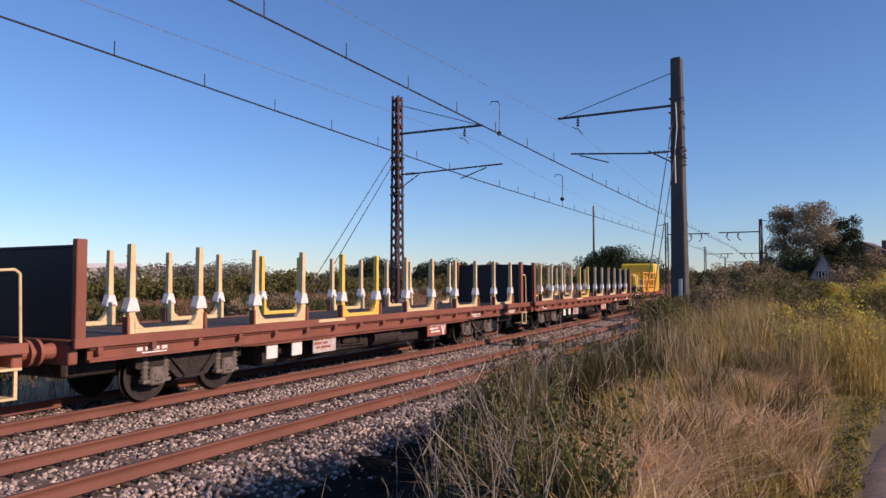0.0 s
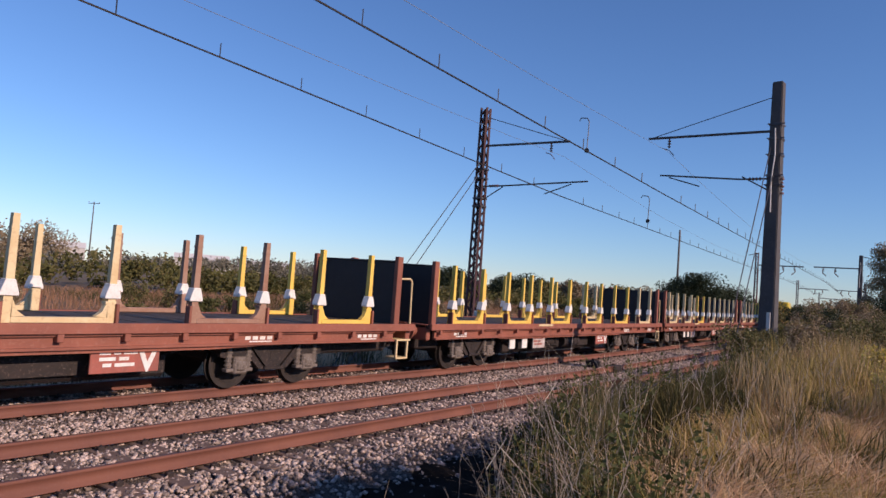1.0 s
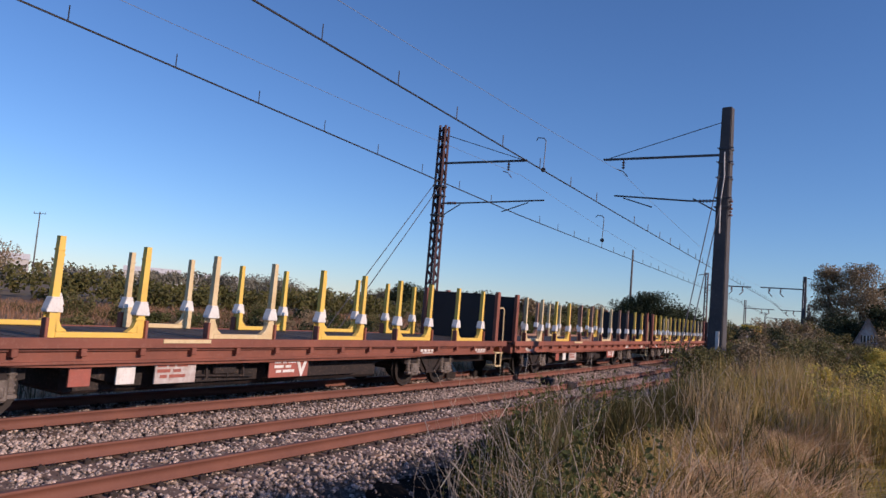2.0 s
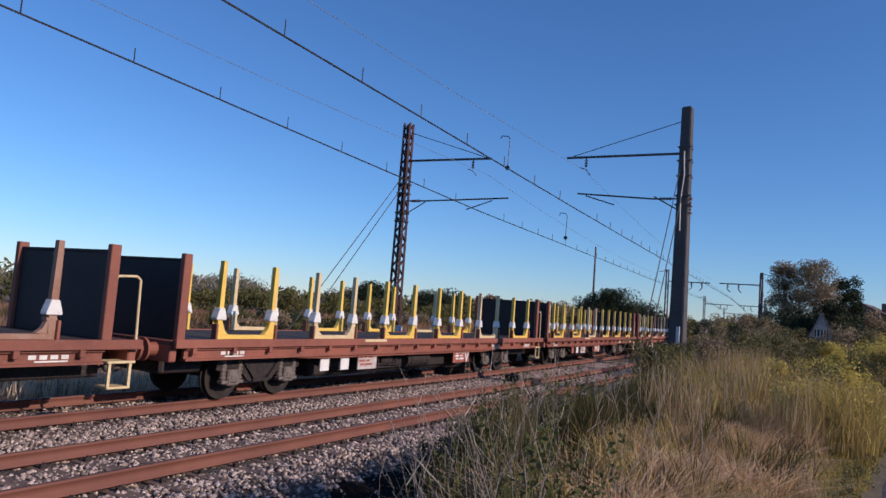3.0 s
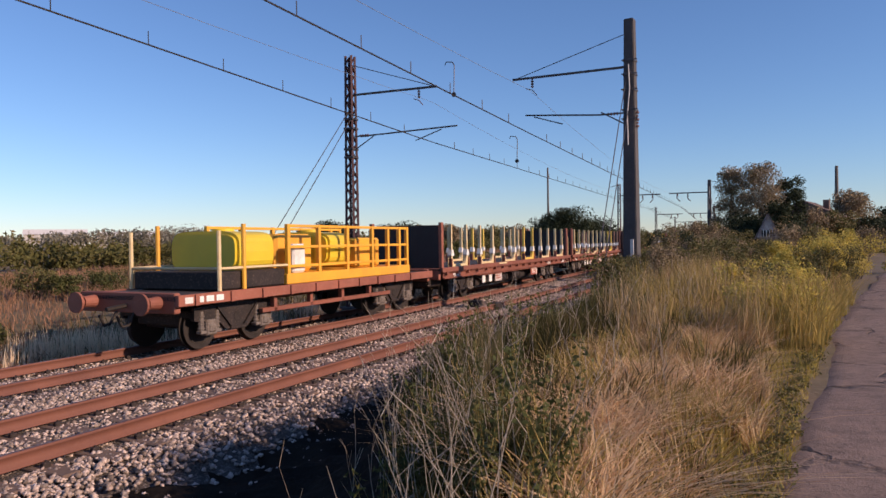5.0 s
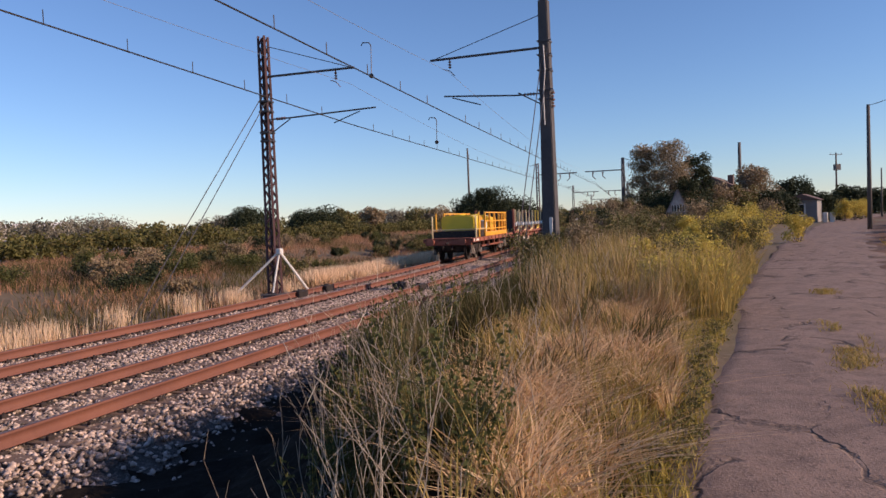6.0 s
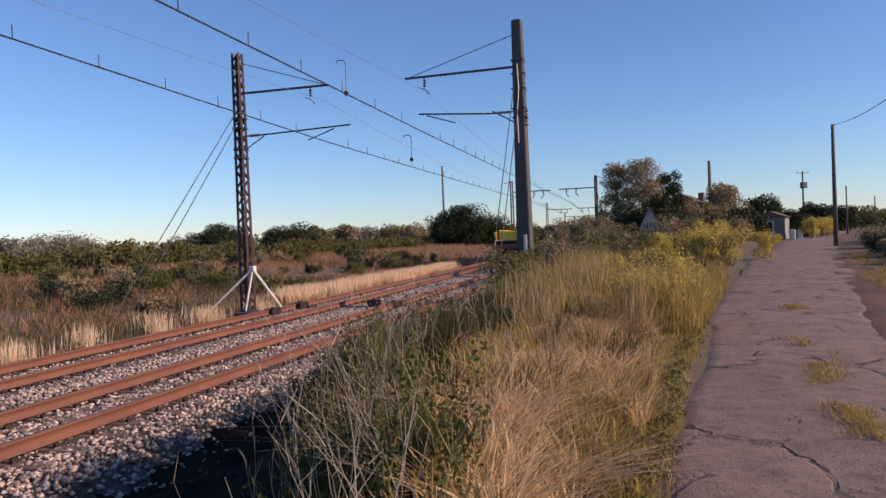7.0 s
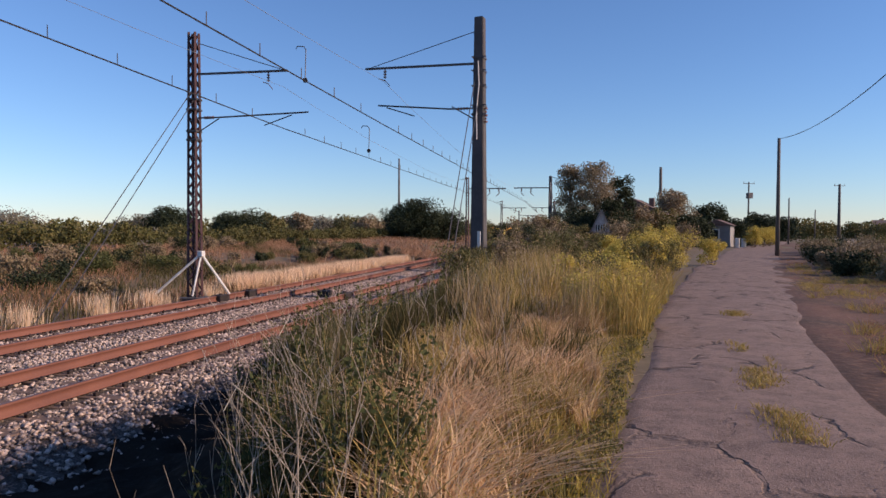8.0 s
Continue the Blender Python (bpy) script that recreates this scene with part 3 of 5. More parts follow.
def tree(name, x, y, height, width, mat, label, seed, clumps=26, leaves=6000, leaf=0.22, trunk=0.25, bottom=0.25, shape="round", category="tree"):
    """A tapered trunk with limbs and a crown of leaf clumps; the base is at the ground."""
    rs = np.random.RandomState(seed)
    top = new(name)
    z0 = float(ground_z(np.array([x]), np.array([y]))[0])
    top.matrix_world = pose(x, y, z0 - 0.05, 0, 0, rs.uniform(0, 360))
    C, R = [], []
    lo = height * bottom
    clumps, leaves = int(clumps * 1.5), int(leaves * 1.4)
    for i in range(clumps):
        f = (i + 0.5) / clumps
        zz = lo + (height - lo) * f
        if shape == "round":
            rad = width / 2 * math.sqrt(max(0.05, 1 - (2 * f - 0.85) ** 2 / 1.35))
        else:
            rad = width / 2 * (1 - f ** 2 * 0.6)
        a = i * 2.4 + rs.uniform(-0.5, 0.5)
        rr = rad * rs.uniform(0.35, 0.95)
        C.append((rr * math.cos(a), rr * math.sin(a), zz - 0.12 * height * rs.rand()))
        R.append(width * rs.uniform(0.15, 0.27))
    C, R = np.array(C), np.array(R)
    C[:, 2] = np.minimum(C[:, 2], height - R * rs.uniform(0.7, 1.9, len(R)))
    bm = bmesh.new()
    fork = max(0.15, lo * 0.8)
    bar(bm, (0, 0, 0), (0.05, 0.02, fork), trunk, trunk * 0.7, 8)
    bar(bm, (0.05, 0.02, fork), (0, 0, height * 0.75), trunk * 0.7, trunk * 0.12, 7)
    for c in C[:: max(1, len(C) // 12)]:
        st = Vector((0.03, 0.01, max(fork * 0.7, min(c[2] * 0.55, height * 0.6))))
        mid = st.lerp(Vector(c), 0.5) + Vector((0, 0, 0.05 * height * rs.rand()))
        bar(bm, st, mid, trunk * 0.35, trunk * 0.2, 5)
        bar(bm, mid, c, trunk * 0.2, trunk * 0.05, 5)
    part("trunk", bm, M_bark, top, smooth=True)
    V, F = leaf_cloud(C, R, leaves, leaf, rs, 0.8)
    mesh_part("crown", arrays_mesh("crown", V, [F]), mat, top)
    return tagged(top, label, category)


def build_grass():
    # berm between the ditch and the lane
    x, y = scatter(26000, -3.8, -0.3, 1.8, 30, 11, 1.7, 0.55, 0.6)
    ok = (x < bank_edge(y) + 1.1) | (y > 11) | (np.random.RandomState(8).rand(len(x)) < 0.45)
    ok &= (smooth_noise(x, y, 0.35, 93) > 0.47) & (smooth_noise(x, y, 1.1, 94) > 0.3)
    x, y = x[ok], y[ok]
    blades("verge_grass", G_green, x, y, 0.30 + 0.42 * smooth_noise(x, y, 0.9, 90) - 0.15 * np.clip(x + 1.4, 0, 1) - 0.2 * np.clip(-2.9 - x, 0, 1), 0.016, 0.3, 21, "tall green and fading grass on the bank beside the ballast", swirl=0.8)
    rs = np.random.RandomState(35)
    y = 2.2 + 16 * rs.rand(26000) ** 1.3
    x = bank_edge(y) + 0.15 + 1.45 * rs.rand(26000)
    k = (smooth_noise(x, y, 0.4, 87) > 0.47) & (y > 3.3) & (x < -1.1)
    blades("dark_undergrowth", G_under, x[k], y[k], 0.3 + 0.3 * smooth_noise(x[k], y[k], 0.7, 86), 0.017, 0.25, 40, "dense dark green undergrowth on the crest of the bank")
    y = 3.0 + 22 * rs.rand(9000) ** 1.4
    x = bank_edge(y) + 0.45 + 0.75 * rs.rand(9000)
    k = (smooth_noise(x, y, 0.33, 97) > 0.58) & ((x < -1.65) | (y > 6))
    blades("standing_grass", G_standing, x[k], y[k], 0.45 + 0.4 * smooth_noise(x[k], y[k], 0.6, 98), 0.011, 0.14, 36, "upright half faded grass along the crest of the bank")
    y = 9.5 + 14 * rs.rand(5600) ** 1.1
    x = np.interp(y, [8, 14, 24], [-2.4, -2.6, -3.4]) + np.interp(y, [8, 14, 24], [1.6, 3.0, 4.4]) * rs.rand(5600)
    k = (x < road_mid(y) - road_half(y) - 0.3) & (smooth_noise(x, y, 0.7, 99) > 0.6)
    blades("seeding_grass", G_seed, x[k], y[k], 0.75 + 0.6 * smooth_noise(x[k], y[k], 1.1, 92), 0.011, 0.16, 38, "tall pale seeding grass among the shrubs")
    x, y = scatter(20000, -2.3, -0.25, 5.2, 26, 12, 1.3, 0.62, 0.6)
    ok = (x > bank_edge(y) + 1.25) & (smooth_noise(x, y, 0.3, 96) > 0.5) & (smooth_noise(x, y, 1.2, 88) > 0.36)
    x, y = x[ok], y[ok]
    blades("dry_grass", G_dry, x, y, 0.2 + 0.5 * smooth_noise(x, y, 0.5, 91) ** 1.3, 0.012, 0.5, 22, "dry straw coloured grass tufts on the bank", swirl=0.6)
    c = np.stack([rs.uniform(-1.7, -0.5, 90), 2.9 + 7.5 * rs.rand(90) ** 1.3], -1)
    c = c[c[:, 0] > bank_edge(c[:, 1]) + np.where(c[:, 1] < 5, 0.85, 1.0)]
    tufts("fallen_straw", G_straw, c, 80, 0.05, 0.5, 0.010, 1.15, 23, "arching straw tufts lying at the edge of the lane", 0.7)
    c = np.stack([rs.uniform(-2.1, -0.45, 130), 2.7 + 9 * rs.rand(130) ** 1.2], -1)
    c = c[c[:, 0] > bank_edge(c[:, 1]) + 0.55]
    tufts("green_tufts", G_olive, c, 40, 0.06, 0.40, 0.012, 0.45, 37, "olive green grass tufts between the straw")
    x, y = scatter(22000, -0.85, 0.9, 1.8, 30, 14, 1.4, 0.3)
    blades("short_grass", G_lime, x, y, 0.17, 0.010, 0.5, 24, "short yellow green grass along the lane edge")
    x, y = scatter(14000, -4.2, 0.8, 18, 60, 15, 1.3, 0.35, 2.0)
    blades("bank_grass", G_mixed, x, y, 0.75, 0.02, 0.4, 25, "faded tall grass further along the bank")
    x, y = scatter(9000, -2.6, 1.2, 10.5, 30, 19, 1.2, 0.45, 1.1)
    blades("tall_lime_grass", G_olive, x, y, 0.35 + 0.9 * smooth_noise(x, y, 1.3, 95), 0.014, 0.35, 34, "tall yellow green grass among the shrubs", swirl=1.0)
    # verge beyond the tracks
    x, y = scatter(42000, -34, -14.3, 2, 75, 16, 1.2, 0.3, 3.0, True)
    blades("field_grass", G_mixed, x, y, 0.5, 0.022, 0.5, 26, "olive and brown rough grass on the slope beyond the tracks")
    x, y = scatter(9000, -34, -15.5, 65, 170, 85, 1.3, 0.3, 4.0, True)
    blades("far_field_grass", G_mixed, x, y, 0.7, 0.05, 0.4, 41, "brownish rough grass far along the line")
    x, y = scatter(16000, -30, -15, 2, 70, 17, 1.2, 0.5, 4.0, True)
    blades("slope_weeds", G_green, x, y, 0.55, 0.026, 0.6, 27, "patches of green weeds on the slope beyond the tracks")
    rs = np.random.RandomState(31)
    sx, sy = [], []
    for cx, cy, k, r in [(-15.6 + 0.25 * rs.normal(), yy, 330, 0.3) for yy in np.arange(27, 56, 0.6)] + \
            [(-15.2, 8.7, 260, 0.4), (-15.6, 10.6, 420, 0.5), (-15.5, 11.6, 420, 0.5), (-15.3, 12.9, 260, 0.4), (-15.3, 15.2, 160, 0.25), (-15.1, 18.0, 170, 0.3),
             (-15.0, 20.4, 200, 0.3), (-15.4, 20.9, 240, 0.35), (-15.0, 23.8, 200, 0.3), (-15.6, 6.8, 260, 0.5)]:
        sx.append(cx + r * rs.normal(0, 1, k)), sy.append(cy + r * rs.normal(0, 1, k))
    sx, sy = np.concatenate(sx), np.concatenate(sy)
    blades("pale_tall_grass", G_pale, sx + dev(sy), sy, 0.75, 0.02, 0.14, 28, "pale dry tall grass clumps at the foot of the slope")
    # right of the lane
    x, y = scatter(26000, 2.4, 9.5, 5, 42, 18, 1.5, 0.55, 1.1)
    x = x + road_mid(y) - 1.2
    ok = x - road_mid(y) > road_half(y) + 0.2
    blades("roadside_grass", G_mixed, x[ok], y[ok], 0.2, 0.014, 0.7, 29, "low dry grass on brown earth beside the lane", swirl=1.0)
    c = np.stack([rs.uniform(0.3, 6.0, 420), 6 + 30 * rs.rand(420) ** 1.3], -1)
    c[:, 0] += road_mid(c[:, 1]) + road_half(c[:, 1])
    tufts("roadside_tufts", G_olive, c, 40, 0.09, 0.28, 0.012, 0.7, 39, "dull green weed tufts on the earth beside the lane")
    rs = np.random.RandomState(33)
    y = rs.uniform(4.5, 17, 6500)
    x = road_mid(y) + 0.12 + 0.10 * rs.normal(0, 1, len(y)) - 0.02 * (y - 6)
    k = smooth_noise(x, y, 1.0, 71) > 0.62
    blades("lane_grass", G_olive, x[k], y[k], 0.09, 0.009, 0.7, 30, "thin grass strip growing in the middle of the lane", z=np.full(k.sum(), 0.615))


def build_stalks():
    """Thin branching dead stalks that stand out of the grass."""
    rs = np.random.RandomState(44)
    bm = bmesh.new()
    for i in range(420):
        x, y = rs.uniform(-3.6, -0.9), 2.6 + 16 * rs.rand() ** 1.5
        if i % 2:
            x = float(bank_edge(y)) + rs.uniform(-0.1, 0.8)
        if math.hypot(x, y) < 2.6 or x < float(bank_edge(y)) - 0.5:
            continue
        z = float(ground_z(np.array([x]), np.array([y]))[0])
        h = rs.uniform(0.5, 1.1)
        p = Vector((x, y, z))
        d = Vector((rs.normal(0, 0.16), rs.normal(0, 0.16), 1)).normalized()
        r = rs.uniform(0.0028, 0.0052)
        pts = [p]
        for k in range(4):
            d = (d + Vector((rs.normal(0, 0.16), rs.normal(0, 0.16), 0))).normalized()
            q = pts[-1] + d * h / 4
            bar(bm, pts[-1], q, r * (1 - k * 0.2), r * (0.8 - k * 0.2), 4)
            pts.append(q)
            if k > 0 and rs.rand() < 0.75:
                e = (d + Vector((rs.normal(0, 0.7), rs.normal(0, 0.7), 0.2))).normalized()
                bar(bm, q, q + e * h * rs.uniform(0.12, 0.25), r * 0.6, r * 0.25, 4)
    ob = part("dead_stalks", bm, G_stalk)
    tagged(ob, "bleached thin branching dead weed stalks in the grass", "weeds", kind="stuff")
    # leafy weeds near the ditch
    wy = 3.2 + 12 * rs.rand(300) ** 1.2
    wx = bank_edge(wy) + 0.15 + 0.9 * rs.rand(300)
    C = np.stack([wx, wy, ground_z(wx, wy) + rs.uniform(0.05, 0.42, 300)], -1)
    V, F = leaf_cloud(C, rs.uniform(0.05, 0.13, 300), 4200, 0.032, rs, 1.8)
    ob = mesh_part("leafy_weeds", arrays_mesh("leafy_weeds", V, [F]), L_weed)
    tagged(ob, "leafy green weeds among the tall grass", "weeds", kind="stuff")
    wy = 4.0 + 9 * rs.rand(120)
    wx = road_mid(wy) - road_half(wy) - 0.02 - 0.22 * rs.rand(120)
    C = np.stack([wx, wy, ground_z(wx, wy) + rs.uniform(0.03, 0.10, 120)], -1)
    V, F = leaf_cloud(C, rs.uniform(0.05, 0.11, 120), 3600, 0.04, rs, 0.6)
    ob = mesh_part("edge_weeds", arrays_mesh("edge_weeds", V, [F]), L_olive)
    tagged(ob, "low broad leaved weeds along the lane's broken edge", "weeds", kind="stuff")
    C = np.array([(-1.29, 4.0, 0.86), (-1.36, 4.08, 0.78), (-1.24, 3.95, 0.74), (-1.33, 4.0, 0.98)])
    V, F = leaf_cloud(C, np.full(4, 0.14), 160, 0.06, rs, 1.2)
    bm = tube(bmesh.new(), [(-2.12, 3.5, 0.3), (-2.1, 3.62, 0.62), (-2.04, 3.8, 0.66), (-1.94, 3.96, 0.6), (-1.78, 4.08, 0.5)], 0.014, 7)
    tube(bm, [(-1.94, 3.96, 0.6), (-1.84, 4.0, 0.78)], 0.006, 5)
    ob = part("dead_branch", bm, G_stalk)
    tagged(ob, "bleached bare curved branch lying in the weeds", "branch")
    ob = mesh_part("red_bramble", arrays_mesh("red_bramble", V, [F]), L_red)
    tagged(ob, "small red leaved bramble in the straw", "bush", kind="stuff")


def build_leafy_stems():
    """Upright weed stems with small leaves all the way up, along the crest of the bank."""
    rs = np.random.RandomState(52)
    bm, C = bmesh.new(), []
    for i in range(230):
        y = 3.0 + 13 * rs.rand() ** 1.3
        x = float(bank_edge(y)) + rs.uniform(-0.05, 1.15)
        if math.hypot(x, y) < 2.6:
            continue
        p = Vector((x, y, float(ground_z(np.array([x]), np.array([y]))[0]) - 0.02))
        d = Vector((rs.normal(0, 0.12), rs.normal(0, 0.12), 1)).normalized()
        h = rs.uniform(0.4, 0.95)
        for k in range(6):
            d = (d + Vector((rs.normal(0, 0.1), rs.normal(0, 0.1), 0))).normalized()
            q = p + d * h / 6
            bar(bm, p, q, 0.005 - 0.0006 * k, 0.0044 - 0.0006 * k, 4)
            if k > 0:
                C += [tuple(p.lerp(q, f)) for f in (0.25, 0.75)]
            p = q
    top = new("weed_stems")
    part("stems", bm, G_olive, top)
    C = np.array(C)
    V, F = leaf_cloud(C, rs.uniform(0.03, 0.075, len(C)), len(C) * 8, 0.042, rs, 1.0)
    mesh_part("leaves", arrays_mesh("leaves", V, [F]), L_weed, top)
    tagged(top, "upright green weeds with small leaves along the bank", "weeds", kind="stuff")


def polar(az, d):
    """Plan place at az degrees to the left of the line and d metres off."""
    return -math.sin(radians(az)) * d, math.cos(radians(az)) * d


def shrub(name, x, y, w, h, mat, seed, label, n=2600, leaf=0.09, twigs=True):
    rs = np.random.RandomState(seed)
    top = new(name)
    z = float(ground_z(np.array([x]), np.array([y]))[0])
    top.matrix_world = pose(x, y, z - 0.03)
    k = 16
    a = rs.rand(k) * 6.28
    C = np.stack([np.cos(a) * w * 0.38 * np.sqrt(rs.rand(k)), np.sin(a) * w * 0.38 * np.sqrt(rs.rand(k)), h * rs.uniform(0.2, 0.85, k)], -1)
    R = w * rs.uniform(0.12, 0.24, k)
    C[:, 2] = np.clip(C[:, 2], 0.1, h - R * 0.6)
    V, F = leaf_cloud(C, R, n, leaf, rs, 1.0)
    bm = bmesh.new()
    for c in C:
        bar(bm, (c[0] * 0.2, c[1] * 0.2, 0), c, 0.018, 0.006, 4)
    part("branchwork", bm, M_bark, top)
    mesh_part("foliage", arrays_mesh("foliage", V, [F]), mat, top)
    return tagged(top, label, "bush")


def build_shrubs():
    rs = np.random.RandomState(61)
    for i in range(24):
        y = 11.5 + 20 * rs.rand()
        x = float(road_mid(y) - road_half(y)) - 0.75 - 2.0 * rs.rand()
        shrub("yellow_shrub", x, y, rs.uniform(0.9, 1.8), rs.uniform(0.65, 1.05) + 0.045 * (y - 11), (L_yellow, L_yellow, L_olive)[i % 3], 100 + i, "yellow green leafy shrub on the bank beside the lane", 2600, 0.075)
    for i in range(34):
        y = 17.5 + 42 * rs.rand()
        x = -4.3 + 2.6 * rs.rand() + 0.045 * (y - 22)
        shrub("olive_shrub", x, y, rs.uniform(1.3, 2.2), rs.uniform(1.0, 1.7), (L_olive, L_olive, L_brown)[i % 3], 140 + i, "olive green shrub on the bank near the mast", 2600, 0.09)
    for i in range(16):
        y = 44 + 20 * rs.rand()
        shrub("line_scrub", -5.0 + 1.8 * rs.rand() + float(dev(y)), y, rs.uniform(2.0, 2.8), rs.uniform(2.7, 3.2), (L_brown, L_olive)[i % 2], 400 + i, "tall brownish scrub beside the line", 2600, 0.13)
    for i, (az, d, w, h) in enumerate([(10.1, 33, 1.8, 3.8), (9.1, 35, 1.9, 3.5), (8.2, 34, 1.9, 2.6), (7.3, 37, 2.0, 2.3), (6.3, 36, 2.0, 1.9)]):
        x, y = polar(az, d)
        shrub("tangled_shrub", x, y, w, h, (L_olive, L_brown, L_dark)[i % 3], 450 + i, "dark tangled shrub on the bank past the mast", 3200, 0.09)
    for i in range(14):
        y = 5.0 + 11 * rs.rand()
        shrub("crest_weed", float(bank_edge(y)) + 0.5 + 0.9 * rs.rand(), y, rs.uniform(0.4, 0.8), rs.uniform(0.35, 0.6), (L_weed, L_olive)[i % 2], 470 + i, "small dull green weed bush in the bank's grass", 900, 0.045)
    for i, (x, y) in enumerate([(-4.25, 17.0), (-4.4, 18.6), (-4.2, 20.2)]):
        shrub("mast_shrub", x + 0.3, y, 1.5, 1.65, L_olive, 430 + i, "dark olive shrub near the foot of the mast", 3200, 0.08)
    shrub("dark_bush", -6.0 + float(dev(40)), 40, 2.2, 3.5, L_dark, 170, "round dark evergreen bush close to the track", 5000, 0.1)
    shrub("roundish_bush", 3.9, 35.5, 1.6, 1.3, L_yellow, 171, "rounded yellow green bush at the lane edge", 3500, 0.09)
    for i, (x, y, w, h) in enumerate([(8.2, 27, 2.4, 1.3), (9.6, 25.0, 2.2, 1.25), (10.0, 30, 2.6, 1.4), (8.9, 33.5, 2.6, 1.4), (11.5, 36, 3.0, 1.5), (10.8, 27.5, 2.4, 1.4), (12.5, 32, 3.0, 1.5),
                                      (10.9, 40, 2.8, 1.5), (12.7, 44, 3.0, 1.6), (13.5, 39, 3.0, 1.5), (14.5, 48, 3.0, 1.5), (14.2, 27, 3, 1.3), (16, 34, 3, 1.4), (17, 42, 3.2, 1.5), (8.2, 37, 2.0, 1.2), (9.6, 44, 2.4, 1.3), (11.5, 52, 2.6, 1.3), (7.9, 30.5, 1.8, 1.0), (13.5, 57, 3, 1.4), (7.4, 24.5, 1.6, 0.9), (8.4, 22.5, 1.9, 1.1), (8.9, 20.5, 1.6, 0.9), (6.9, 28.5, 1.5, 1.0), (7.6, 33.0, 1.6, 1.0)]):
        shrub("roadside_bush", x + 1.0, y, w * 1.1, h * 0.9, (L_olive, L_brown, L_dark, L_brown)[i % 4], 180 + i, "dark green bush on rough ground beside the lane", 3200, 0.12)
    for i in range(95):
        y = 6 + 62 * rs.rand()
        x = -29 + 12.5 * rs.rand() + float(dev(y))
        shrub("slope_shrub", x, y, rs.uniform(0.9, 2.0), rs.uniform(0.5, 1.25), (L_olive, L_brown, L_weed, L_dark)[i % 4], 220 + i, "low scrubby bush on the slope beyond the tracks", 1300, 0.12)


def build_hedge():
    """Long row of vines and reeds along the top of the slope."""
    rs = np.random.RandomState(77)
    n = 900
    y = rs.uniform(-25, 190, n)
    x = -34 - 5 * rs.rand(n) + dev(y) * 0.6
    top = 0.7 + 0.75 * smooth_noise(x, y, 5, 78) + 0.35 * rs.rand(n)
    C = np.stack([x, y, ground_z(x, y) + 0.15 + top * rs.uniform(0.15, 0.95, n)], -1)
    V, F = leaf_cloud(C, rs.uniform(0.5, 0.95, n), 90000, 0.30, rs, 0.75)
    ob = mesh_part("hedge_row", arrays_mesh("hedge_row", V, [F]), L_vine)
    tagged(ob, "long overgrown row of dark green vines beyond the slope", "hedge", kind="stuff")
    n = 160
    y = rs.uniform(-10, 60, n)
    x = -42 - 6 * rs.rand(n)
    C = np.stack([x, y, 1.6 + 1.6 * smooth_noise(x, y, 9, 79)], -1)
    V, F = leaf_cloud(C, rs.uniform(0.5, 0.9, n), 16000, 0.3, rs, 0.8)
    ob = mesh_part("reed_bank", arrays_mesh("reed_bank", V, [F]), L_haze)
    tagged(ob, "pale greyish reeds and bushes behind the vine row", "reeds", kind="stuff")
    # distant woods
    n = 420
    a = np.radians(rs.uniform(-35, 75, n))
    d = rs.uniform(330, 520, n)
    C = np.stack([-np.sin(a) * d, np.cos(a) * d, rs.uniform(0.5, 6.0, n)], -1)
    V, F = leaf_cloud(C, rs.uniform(4, 9, n), 26000, 2.4, rs, 0.5)
    ob = mesh_part("far_woods", arrays_mesh("far_woods", V, [F]), L_olive)
    tagged(ob, "low line of distant woods on the horizon", "woods", kind="stuff")


